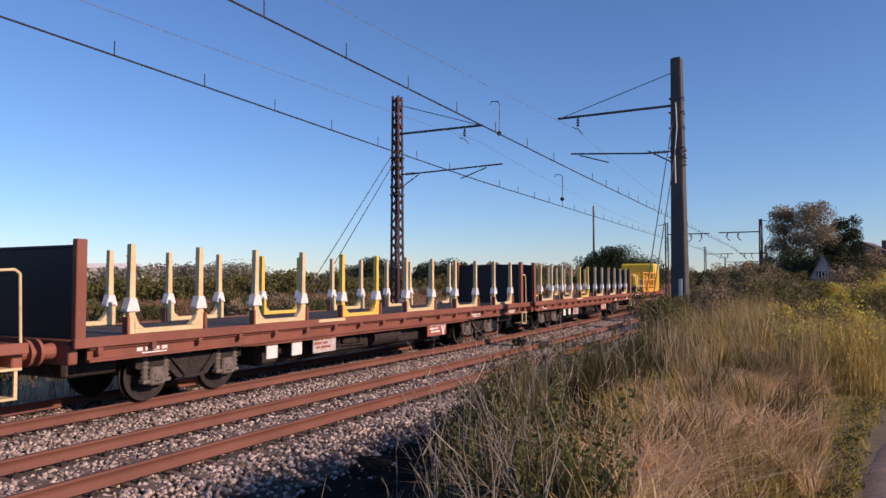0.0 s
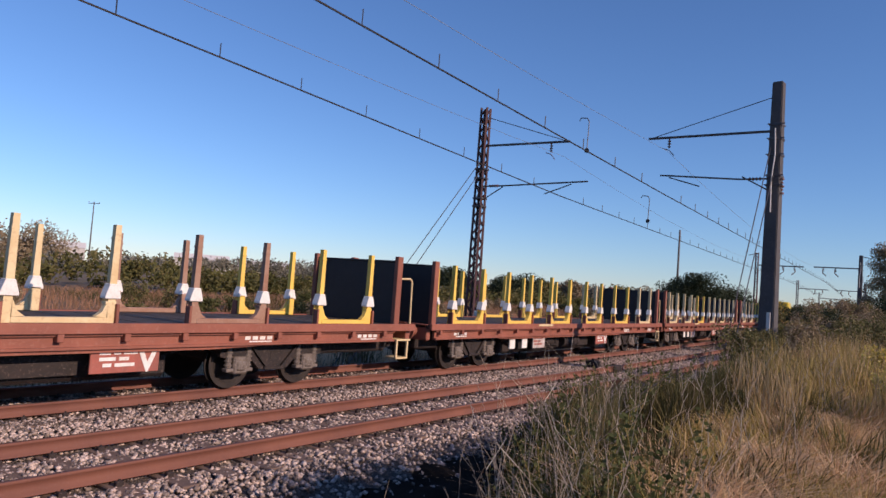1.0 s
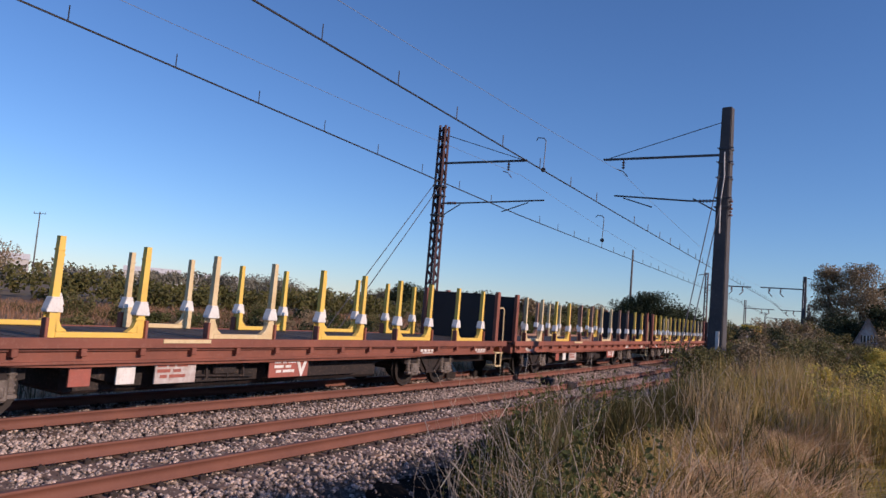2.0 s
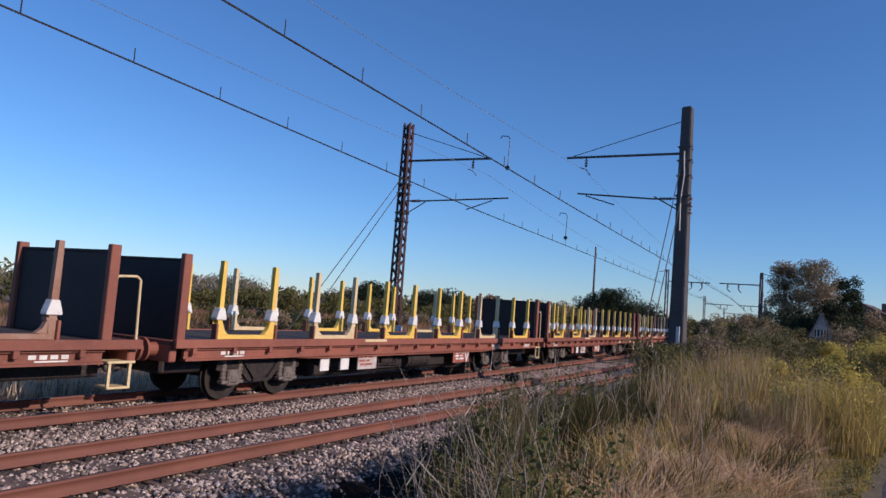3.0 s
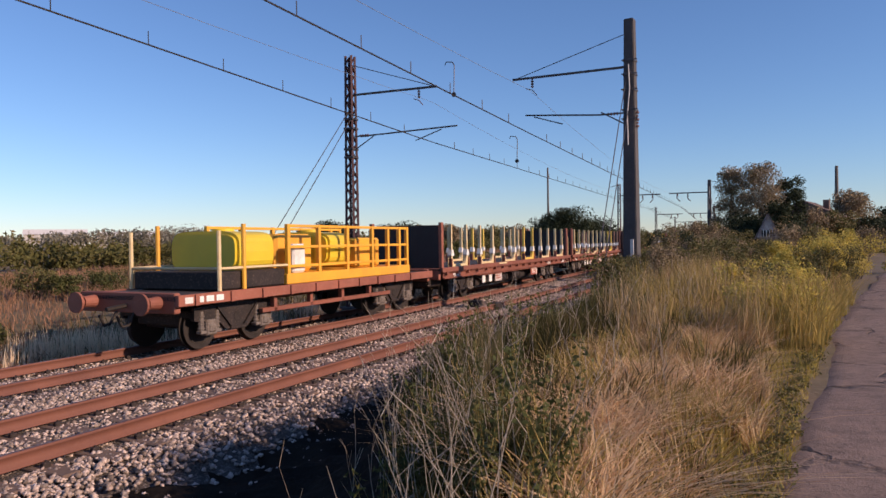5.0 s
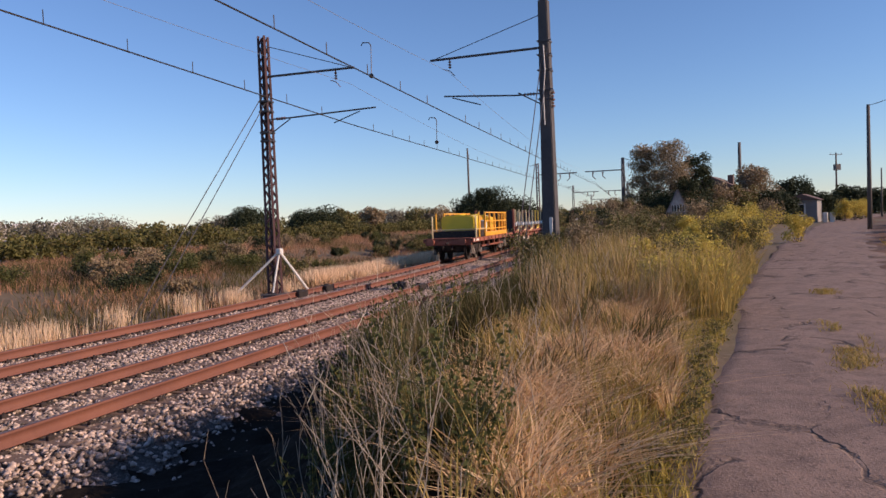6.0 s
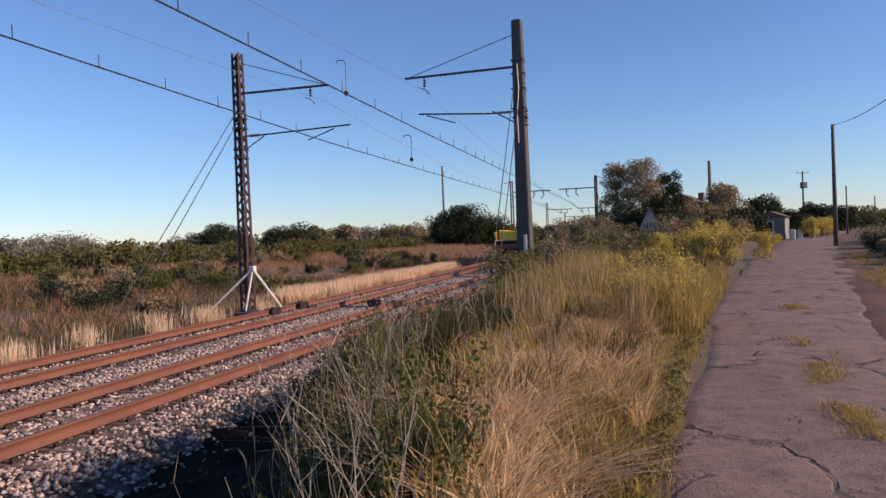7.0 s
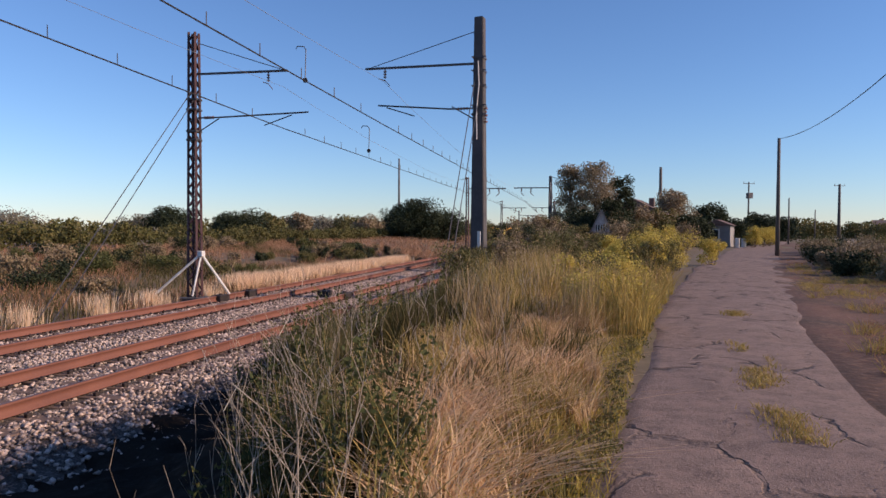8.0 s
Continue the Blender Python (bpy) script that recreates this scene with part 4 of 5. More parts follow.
def build_trees():
    def put(name, az, d, *a, **k):
        x, y = polar(az, d)
        return tree(name, x, y, *a, **k)
    put("pine_tree", 16.7, 118, 7.4, 9.0, L_dark, "broad dark evergreen tree beside the line", 1, 30, 12000, 0.34, 0.3, 0.12)
    put("pine_tree", 14.7, 120, 6.0, 8.5, L_dark, "lower dark evergreen tree beside the line", 2, 24, 8000, 0.34, 0.25, 0.1)
    put("pine_tree", 18.2, 121, 5.8, 6.0, L_dark, "lower dark evergreen tree beside the line", 12, 20, 6000, 0.34, 0.25, 0.1)
    put("round_tree", 30.9, 128, 5.2, 10.5, L_dark, "rounded olive green tree behind the vines", 3, 24, 8000, 0.4, 0.3, 0.15)
    put("round_tree", 35.6, 140, 6.0, 10.0, L_dark, "rounded olive green tree behind the vines", 4, 24, 8000, 0.4, 0.3, 0.15)
    put("round_tree", 37.6, 150, 5.0, 9.0, L_haze, "rounded pale green tree behind the vines", 5, 20, 6000, 0.4, 0.3, 0.15)
    put("round_tree", 46.5, 130, 4.8, 12.0, L_haze, "pale feathery tree behind the vines", 6, 24, 7000, 0.4, 0.3, 0.15)
    put("round_tree", 67.5, 85, 5.4, 10.0, L_brown, "brownish tree at the end of the vine row", 13, 24, 7000, 0.3, 0.3, 0.15)
    for i, (az, d, h, w) in enumerate([(28.5, 210, 6.5, 9), (26.2, 230, 7.6, 9), (24.0, 260, 7.5, 14), (22.0, 240, 7.5, 12), (20.6, 220, 6.5, 10), (30.6, 190, 5.0, 8), (10.5, 250, 5, 10), (8.5, 260, 5.2, 10)]):
        put("distant_tree", az, d, h, w, (L_olive, L_brown, L_haze)[i % 3], "distant olive brown tree on the plain", 30 + i, 16, 2600, 0.8, 0.3, 0.1)
    put("feathery_tree", 4.4, 62, 7.3, 3.2, L_brown, "tall feathery brownish tree beside the house", 7, 34, 12000, 0.16, 0.2, 0.08, shape="cone")
    put("feathery_tree", 2.5, 61, 7.7, 4.2, L_brown, "tallest feathery brownish tree beside the house", 8, 40, 14000, 0.16, 0.2, 0.08, shape="cone")
    put("cypress_tree", 0.5, 63, 6.9, 3.2, L_dark, "dark green bushy tree beside the house roof", 9, 24, 6500, 0.2, 0.2, 0.08, shape="cone")
    put("garden_tree", -0.9, 67, 4.3, 4.0, L_brown, "brownish bushy tree before the farmhouse", 16, 24, 5000, 0.22, 0.15, 0.05)
    put("garden_tree", -2.3, 68, 4.0, 3.4, L_olive, "olive bushy tree before the farmhouse", 17, 24, 5000, 0.22, 0.15, 0.05)
    put("garden_tree", 3.5, 58, 3.9, 4.0, L_dark, "dark bushy tree at the foot of the feathery trees", 18, 24, 5000, 0.2, 0.15, 0.05)
    put("garden_tree", 1.2, 60, 4.6, 3.0, L_dark, "dark bushy tree behind the hut", 19, 24, 5000, 0.2, 0.15, 0.05)
    put("garden_tree", -4.9, 76, 3.9, 4.2, L_dark, "dark overgrown tree leaning over the small house", 20, 24, 6000, 0.22, 0.15, 0.05)
    put("garden_tree", -7.9, 84, 3.4, 3.6, L_dark, "dark overgrown tree behind the small house", 21, 24, 5000, 0.22, 0.15, 0.05)
    put("garden_tree", -3.4, 78, 6.4, 5.0, L_brown, "brownish round tree over the garden", 10, 26, 7000, 0.26, 0.2, 0.1)
    put("garden_tree", -6.2, 86, 5.2, 4.4, L_dark, "dark spreading tree above the small house", 11, 22, 6000, 0.26, 0.2, 0.15)
    put("garden_tree", -9.4, 92, 4.2, 4.4, L_dark, "dark green tree beyond the small house", 14, 20, 5000, 0.26, 0.2, 0.1)
    put("garden_tree", -10.9, 130, 4.8, 6.0, L_dark, "dark green tree down the lane", 15, 20, 4000, 0.4, 0.2, 0.1)
    for i, (az, d, h, w) in enumerate([(-12.9, 190, 5.6, 12), (-15.8, 210, 4.6, 9), (-17.6, 200, 5, 11)]):
        put("distant_tree", az, d, h, w, L_olive, "distant dark tree on the plain beyond the lane", 50 + i, 16, 2600, 0.7, 0.3, 0.1)
    for i, (az, d, w, h) in enumerate([(5.6, 50, 2.6, 2.0), (4.0, 47, 2.6, 1.9), (2.4, 50, 2.4, 1.4), (0.2, 48, 2.8, 2.4), (-1.4, 46, 2.6, 2.3), (-2.8, 49, 2.6, 2.2), (-4.2, 60, 3.0, 2.2), (7.2, 55, 2.4, 1.7)]):
        x, y = polar(az, d)
        shrub("garden_shrub", x, y, w, h, (L_brown, L_olive, L_yellow)[i % 3], 300 + i, "tall mixed shrub in front of the garden", 3600, 0.13)
    for i, (az, d) in enumerate([(-9.2, 76), (-9.8, 80), (-10.2, 84)]):
        x, y = polar(az, d)
        shrub("clipped_hedge_bush", x, y, 2.2, 2.3, L_yellow, 330 + i, "dense clipped green bush beside the lane", 3600, 0.12)


build_hedge()
build_trees()
build_shrubs()
build_grass()
build_stalks()
build_leafy_stems()


# ---------------------------------------------------------------- overhead line
def lattice_mast(x, y, height, split=False):
    top = new("lattice_mast")
    top.matrix_world = pose(x, y, -0.6, 0, 0, heading(y))
    w0, w1 = 0.30, 0.21
    h = height + 0.6
    def half(z):
        return (w0 + (w1 - w0) * z / h) / 2 * 1.15
    for sx, sy in itertools.product((-1, 1), (-1, 1)):
        bm = bmesh.new()
        bar(bm, (sx * half(0), sy * half(0), 0), (sx * half(h), sy * half(h), h), 0, flat=(0.075, 0.075))
        part("corner_post", bm, M_lattice, top)
    n = 30
    for side in range(4):
        bm = bmesh.new()
        for i in range(n):
            z0, z1 = h * i / n, h * (i + 1) / n
            s = 1 if i % 2 else -1
            a, b = half(z0), half(z1)
            if side < 2:
                yy = a * (1 if side else -1)
                bar(bm, (-s * a, yy, z0), (s * b, yy, z1), 0, flat=(0.06, 0.014))
            else:
                xx = a * (1 if side == 3 else -1)
                bar(bm, (xx, -s * a, z0), (xx, s * b, z1), 0, flat=(0.06, 0.014))
            if split:
                part("brace", bm, M_lattice, top)
                bm = bmesh.new()
        if split:
            bm.free()
        else:
            tagged(part("lacing", bm, M_lattice, top), kind="stuff")
    for z in (5.85, 6.15, 6.9, 7.25):
        part("clamp_band", box(bmesh.new(), -0.2, 0.2, -0.2, 0.2, z, z + 0.07, 0.01), M_steel_dark, top)
    bm = bmesh.new()
    box(bm, -0.4, 0.4, -0.4, 0.4, 0, 0.4, 0.03)
    part("footing", bm, M_concrete, top)
    return tagged(top, "brown riveted steel lattice mast carrying the overhead line", "mast", "overhead line masts")


def concrete_mast(x, y, height):
    top = new("concrete_mast")
    top.matrix_world = pose(x, y, -0.4, 0, 0, heading(y) - 8)
    h = height + 0.4
    bm = bmesh.new()
    for (z0, a0, z1, a1) in ((0, 0.25, h, 0.155),):
        lo = [bm.verts.new((sx * a0, sy * a0, z0)) for sx, sy in ((-1, -1), (1, -1), (1, 1), (-1, 1))]
        hi = [bm.verts.new((sx * a1, sy * a1, z1)) for sx, sy in ((-1, -1), (1, -1), (1, 1), (-1, 1))]
        bm.faces.new(lo[::-1]), bm.faces.new(hi)
        for i in range(4):
            bm.faces.new((lo[i], lo[(i + 1) % 4], hi[(i + 1) % 4], hi[i]))
    bmesh.ops.bevel(bm, geom=list(bm.edges), offset=0.025, segments=2, affect="EDGES")
    part("shaft", bm, M_concrete, top)
    for z in (6.45, 6.75, 7.4, 7.9, 8.35):
        bm = bmesh.new()
        r = 0.25 + (0.155 - 0.25) * z / h + 0.02
        box(bm, -r, r, -r, r, z - 0.04, z + 0.04, 0.008)
        bar(bm, (r, -r, z), (r + 0.09, -r, z), 0.02)
        bar(bm, (-r, -r, z), (-r, -r - 0.08, z), 0.02)
        part("clamp_band", bm, M_steel_dark, top)
    bm = bmesh.new()
    for i in range(5):
        disc(bm, (0.24, -0.05, 6.2 + 0.11 * i), (0, 0, 1), 0.06 if i % 2 == 0 else 0.035, 0.05, 10)
    part("insulator", bm, M_insul, top)
    bm = bmesh.new()
    tube(bm, [(0.02, -0.24, 8.2), (0.06, -0.27, 7.4), (-0.02, -0.27, 6.6), (0.0, -0.28, 5.6)], 0.018)
    part("earth_strap", bm, M_white, top, "white painted earthing strap")
    return tagged(top, "dark weathered square concrete mast carrying the overhead line", "mast", "overhead line masts")


def cantilever(x, y, side, reach, near):
    """Arms that reach from a mast over its track; side is the way they point along x."""
    top = new("line_bracket")
    top.matrix_world = pose(x, y, 0, 0, 0, heading(y))
    z1 = 7.75 if near else 7.55
    bm = bmesh.new()
    bar(bm, (side * 0.15, 0, z1 + 0.02), (side * reach, 0, z1), 0, flat=(0.10, 0.06))
    part("top_arm", bm, M_steel_dark, top)
    bm = bmesh.new()
    bar(bm, (side * 0.12, 0, z1 + 1.1), (side * reach * 0.95, 0, z1 + 0.04), 0.014)
    part("stay_rod", bm, M_steel_dark, top)
    bm = bmesh.new()
    hang = side * (reach - 0.7)
    tube(bm, [(hang, 0, z1), (hang, 0, z1 - 0.35)], 0.025)
    for i in range(3):
        disc(bm, (hang, 0, z1 - 0.12 - 0.09 * i), (0, 0, 1), 0.055, 0.03, 10)
    tube(bm, [(hang - 0.25, 0.1, z1 - 0.33), (hang, 0, z1 - 0.42), (hang + 0.18, -0.05, z1 - 0.62)], 0.015)
    part("hanger", bm, M_insul, top)
    z2 = 6.4 if near else 6.05
    bm = bmesh.new()
    e = side * (reach - (0.45 if near else -0.75))
    tilt = -0.12 if near else 0.0
    tube(bm, [(side * 0.15, 0, z2 + tilt), (side * 1.0, 0, z2 + tilt), (e, 0, z2 + 0.08)], 0.028)
    bar(bm, (side * 0.15, 0, z2 - 0.5), (side * 0.95, 0, z2 - 0.04), 0.022)
    part("lower_arm", bm, M_steel_dark, top)
    bm = bmesh.new()
    d = 0.0 if near else 0.9
    tube(bm, [(side * (reach - 1.75 + d), 0, z2 - 0.32), (side * (reach - 0.75 + d), 0, z2)], 0.02)
    part("register_arm", bm, M_steel_dark, top)
    bm = bmesh.new()
    for i in range(4):
        disc(bm, (side * (0.42 + 0.1 * i), 0, z2 + tilt), (1, 0, 0), 0.055, 0.035, 10)
    part("insulator", bm, M_insul, top)
    return tagged(top, "dark steel bracket arms with insulators over the track", "bracket", "overhead line brackets")


def flat_bracket(x, y, side, reach, z):
    """A level arm near the mast's head with two insulator strings under it."""
    top = new("line_bracket")
    top.matrix_world = pose(x, y, 0, 0, 0, heading(y))
    part("top_arm", bar(bmesh.new(), (side * 0.1, 0, z), (side * reach, 0, z), 0, flat=(0.14, 0.12)), M_steel_dark, top)
    part("head_arm", bar(bmesh.new(), (0, 0, z + 1.25), (-side * 0.9, 0, z + 1.05), 0, flat=(0.07, 0.06)), M_steel_dark, top)
    for d in (0.9, 2.0):
        xx = side * (reach - d)
        bm = tube(bmesh.new(), [(xx, 0, z), (xx + side * 0.1, 0, z - 0.55), (xx - side * 0.25, 0, z - 0.9)], 0.045)
        for i in range(3):
            disc(bm, (xx + side * 0.03, 0, z - 0.15 - 0.12 * i), (0, 0, 1), 0.11, 0.05, 10)
        part("insulator_string", bm, M_insul, top)
    return tagged(top, "level dark steel arm with hanging insulators over the track", "bracket", "overhead line brackets")


# along the line, height left and right, shift across
SPANS = [(-38.0, 9.0, 9.3, 0.0), (22.6, 9.0, 9.3, -0.05), (82.0, 8.5, 8.5, -3.8), (131.0, 7.8, 7.8, -8.2), (192.0, 7.7, 7.7, -14.0), (252.0, 7.7, 7.7, -19.7)]


def build_masts():
    for i, (y, hl, hr, d) in enumerate(SPANS):
        yl, yr = (21.7, 23.3) if i == 1 else (y, y)
        lattice_mast(-14.6 + d, yl, hl, i == 1)
        concrete_mast(-4.78 + d, yr, hr)
        if i < 2:
            cantilever(-14.6 + d, yl, 1, 3.5, False)
            cantilever(-4.78 + d, yr, -1, 4.0, True)
        else:
            flat_bracket(-14.6 + d, y, 1, 4.6, hl - 1.35)
            flat_bracket(-4.78 + d, y, -1, 4.2, hr - 1.35)
    for name, x, y0, z0, y1, z1, mat in (("guy_wire", -14.65, 21.6, 7.0, 14.6, -0.45, M_steel_dark), ("guy_wire", -14.55, 21.6, 6.72, 15.1, -0.45, M_steel_dark),
                                         ("guy_wire", -4.95, 23.1, 7.2, 18.4, 0.1, M_steel_dark), ("guy_wire", -4.85, 23.1, 6.4, 18.8, 0.1, M_steel_dark)):
        bm = bar(bmesh.new(), (x, y0, z0), (x, y1, z1), 0.015)
        ob = part(name, bm, mat)
        tagged(ob, "taut steel guy wire from mast to ground", "wire", "guy wires of the masts")
    # white three legged prop at the foot of the lattice mast
    top = new("mast_prop")
    apex = Vector((-14.20, 21.40, 1.33))
    for f in ((-15.65, 20.80, -0.10), (-13.30, 21.90, -0.23), (-14.35, 21.10, -0.11)):
        bm = bar(bmesh.new(), apex, f, 0.04)
        part("leg", bm, M_white, top)
    bm = box(bmesh.new(), apex.x - 0.1, apex.x + 0.1, apex.y - 0.1, apex.y + 0.1, apex.z - 0.1, apex.z + 0.1, 0.02)
    part("collar", bm, M_white, top)
    tagged(top, "white painted three legged prop against the lattice mast", "prop")
    # rods with curled heads above the bracket ends
    for x, y, z0, z1 in ((-11.25, 23.4, 7.55, 8.75), (-11.3, 30.0, 5.75, 6.85)):
        bm = bmesh.new()
        tube(bm, [(x, y, z0), (x + 0.03, y, z1 - 0.12), (x - 0.05, y, z1), (x - 0.3, y, z1 + 0.03), (x - 0.36, y, z1 - 0.08)], 0.018)
        disc(bm, (x, y, z0), (0, 1, 0.2), 0.09, 0.03, 12)
        ob = part("hooked_rod", bm, M_steel_dark)
        tagged(ob, "thin hooked steel rod on the overhead line", "rod", "hooked rods")


def wire_run(name, pts, r, mat, label, group):
    bm = tube(bmesh.new(), pts, r, 5)
    return tagged(part(name, bm, mat), label, "wire", group)


def build_wires():
    # y, height of the contact wire, shift across
    posts = [(-100.0, 8.0, 0.6), (-38.0, 7.95, 0.5), (22.6, 5.74, 0.07), (82.0, 5.62, -3.6), (131.0, 5.6, -8.1), (192.0, 5.6, -13.9), (252.0, 5.6, -19.6)]
    for c in (NEAR, FAR):
        low, high, drops = [], [], []
        for (a, za, oa), (b, zb, ob) in zip(posts, posts[1:]):
            def at(f):
                y = a + (b - a) * f
                x = c + oa * (1 - f) + ob * f
                z = za * (1 - f) + zb * f
                return x, y, z, 1.45 - 0.9 * 4 * f * (1 - f)
            for i in range(16):
                x, y, z, up = at(i / 16)
                low.append((x, y, z))
                high.append((x, y, z + up))
            for k in range(1, 29):
                x, y, z, up = at(k / 29)
                if b < 150:
                    drops.append(((x, y, z), (x, y, z + min(up, 0.27))))
        wire_run("contact_wire", low, 0.018, M_wire, "dark copper contact wire over the track", "overhead wires")
        wire_run("messenger_wire", high, 0.006, M_wire_light, "thin bright carrier wire over the contact wire", "overhead wires")
        top = new("droppers")
        for p, q in drops:
            part("dropper", bar(bmesh.new(), p, q, 0.013, n=4), M_wire, top)
        tagged(top, "short vertical droppers clipped to the contact wire", "droppers", "dropper sets")


def wood_pole(x, y, height, r, label, cross=False, transformer=False):
    top = new("utility_pole")
    z = float(ground_z(np.array([x]), np.array([y]))[0])
    top.matrix_world = pose(x, y, z - 0.05, 0, 0, 25)
    h = height - z
    part("pole", bar(bmesh.new(), (0, 0, 0), (0, 0, h), r, r * 0.65, 10), M_polewood, top, smooth=True)
    if cross:
        bm = bar(bmesh.new(), (-1.0, 0, h - 0.25), (1.0, 0, h - 0.25), 0, flat=(0.1, 0.08))
        part("crossarm", bm, M_steel_dark, top)
        for dx in (-0.9, 0, 0.9):
            bm = bmesh.new()
            for i in range(3):
                disc(bm, (dx, 0, h - 0.15 + 0.08 * i), (0, 0, 1), 0.05, 0.05, 8)
            part("insulator", bm, M_insul, top)
    if transformer:
        bm = box(bmesh.new(), -0.25, 0.55, -0.35, 0.35, h - 2.6, h - 1.7, 0.04)
        part("transformer_box", bm, M_steel_dark, top)
    return tagged(top, label, "pole", "roadside poles")


def build_poles():
    wood_pole(9.5, 49.9, 8.3, 0.15, "slim weathered wooden utility pole beside the lane")
    x, y = polar(-8.79, 122)
    wood_pole(x, y, 10.1, 0.17, "utility pole with crossarm and transformer box", True, True)
    x, y = polar(-14.7, 130)
    wood_pole(x, y, 9.9, 0.28, "pale utility pole with crossarm on the plain", True)
    x, y = polar(-2.5, 92)
    wood_pole(x, y, 10.2, 0.26, "tall plain pole rising behind the garden trees")
    x, y = polar(-11.5, 100)
    wood_pole(x, y, 6.5, 0.12, "slim pole further along the lane")
    x, y = polar(-13.2, 150)
    wood_pole(x, y, 6.4, 0.14, "slim distant pole on the plain")
    x, y = polar(18.2, 160)
    wood_pole(x, y, 18.4, 0.28, "tall slim lamp mast behind the dark trees")
    x, y = polar(63.3, 120)
    wood_pole(x, y, 11.4, 0.12, "tall lamp mast with flat head behind the vines", True)
    # the cable that swings over the lane
    pts = [(9.5 + (9.4 - 9.5) * f, 49.9 - 25.5 * f, 8.2 + 0.6 * f - 1.5 * 4 * f * (1 - f) * 0.5) for f in np.linspace(0, 1, 20)]
    pts += [(9.4 - 0.2 * f, 24.4 - 24 * f, 8.8 - 0.4 * f) for f in np.linspace(0.1, 1, 8)]
    wire_run("lane_cable", pts, 0.02, M_wire, "dark cable slung from the pole over the lane", "lane cables")
    ob = part("marker_post", bar(bmesh.new(), (-4.66, 22.5, -0.3), (-4.66, 22.5, 2.15), 0, flat=(0.10, 0.05)), M_white)
    tagged(ob, "slim white marker post beside the concrete mast", "post")
    for az, d in ((-8.05, 78), (-8.5, 76)):
        x, y = polar(az, d)
        z = float(ground_z(np.array([x]), np.array([y]))[0])
        ob = part("gate_post", box(bmesh.new(), x - 0.22, x + 0.22, y - 0.2, y + 0.2, z - 0.05, z + 0.95, 0.05), M_white)
        tagged(ob, "short white gate post at the lane", "post", "gate posts")
    for x, y in ((-12.95, 20.6), (-13.0, 22.5), (-10.4, 23.2), (-9.4, 22.6)):
        bm = box(bmesh.new(), x - 0.18, x + 0.18, y - 0.28, y + 0.28, -0.28, 0.02, 0.03)
        bar(bm, (x, y, 0.02), (x, y, 0.06), 0.06)
        ob = part("track_box", bm, M_under)
        tagged(ob, "small dark rusty connection box between the rails", "box", "trackside boxes")


def build_houses():
    # big house behind the trees
    x, y = polar(-0.6, 74)
    top = new("farm_house")
    top.matrix_world = pose(x, y, 0.4, 0, 0, -10)
    part("wall", box(bmesh.new(), -3.2, 3.2, -3, 3, 0, 3.4, 0.02), M_grey_wood, top)
    bm = prism(bmesh.new(), [(-3.7, 3.3), (3.7, 3.3), (0.2, 5.0)], "y", -3.3, 3.3)
    part("roof", bm, M_tile, top)
    part("chimney", box(bmesh.new(), 1.4, 1.9, -0.3, 0.3, 3.9, 5.1, 0.02), M_tile, top)
    tagged(top, "pale farmhouse with brown tiled roof hidden behind trees", "house")
    # small gable
    x, y = polar(1.95, 56)
    top = new("wooden_gable_hut")
    top.matrix_world = pose(x, y, 0.5, 0, 0, 4)
    part("wall", box(bmesh.new(), -0.72, 0.72, 0, 1.6, 0, 1.65, 0.02), M_grey_wood, top)
    part("gable", prism(bmesh.new(), [(-0.75, 1.65), (0.75, 1.65), (0.0, 3.2)], "y", 0.02, 1.58), M_plate, top)
    for s in (-1, 1):
        bm = bar(bmesh.new(), (s * 0.85, 0.8, 1.55), (0, 0.8, 3.3), 0, flat=(1.9, 0.07))
        part("roof_board", bm, M_grey_wood, top)
    w = part("window", box(bmesh.new(), -0.42, 0.42, -0.03, 0.02, 1.7, 2.15, 0.01), M_glass, top, "dark barred window")
    for i in range(4):
        xx = -0.3 + i * 0.2
        part("window_bar", box(bmesh.new(), xx - 0.025, xx + 0.025, -0.06, -0.03, 1.68, 2.17), M_white, w)
    tagged(top, "small grey wooden gabled hut with a barred window", "hut")
    # small plastered house by the lane
    x, y = polar(-6.5, 80)
    top = new("small_house")
    top.matrix_world = pose(x, y, 0.45, 0, 0, -16)
    part("wall", box(bmesh.new(), -1.3, 1.5, 0, 3, 0, 2.4, 0.02), M_house, top)
    part("roof", prism(bmesh.new(), [(-1.6, 2.35), (1.8, 2.35), (0.1, 3.0)], "y", -0.25, 3.2), M_tile, top)
    part("window", box(bmesh.new(), -0.7, 0.3, -0.04, 0.03, 0.9, 1.9, 0.01), M_glass, top)
    part("window_frame", box(bmesh.new(), -0.85, 0.45, -0.02, 0.02, 0.78, 2.0, 0.01), M_white, top)
    tagged(top, "small pale plastered house with a dark window", "house")
    # long white halls far off
    for az, d, w, h, lab in ((50.5, 420, 34, 9.2, "long white industrial hall far across the plain"), (55.5, 380, 26, 9.7, "long white industrial hall far across the plain"),
                             (66.0, 360, 30, 10.2, "long white industrial hall far across the plain"), (-18.6, 260, 16, 5.6, "low pale building on the far plain")):
        x, y = polar(az, d)
        top = new("far_hall")
        top.matrix_world = pose(x, y, 0.4, 0, 0, az)
        part("wall", box(bmesh.new(), -w / 2, w / 2, -6, 6, 0, h * 0.75, 0.02), M_house if az < 0 else M_plaster, top)
        part("roof", prism(bmesh.new(), [(-6.4, h * 0.75), (6.4, h * 0.75), (0, h)], "x", -w / 2 - 0.4, w / 2 + 0.4), M_tile if az < 0 else M_white, top)
        tagged(top, lab, "building", "far buildings")


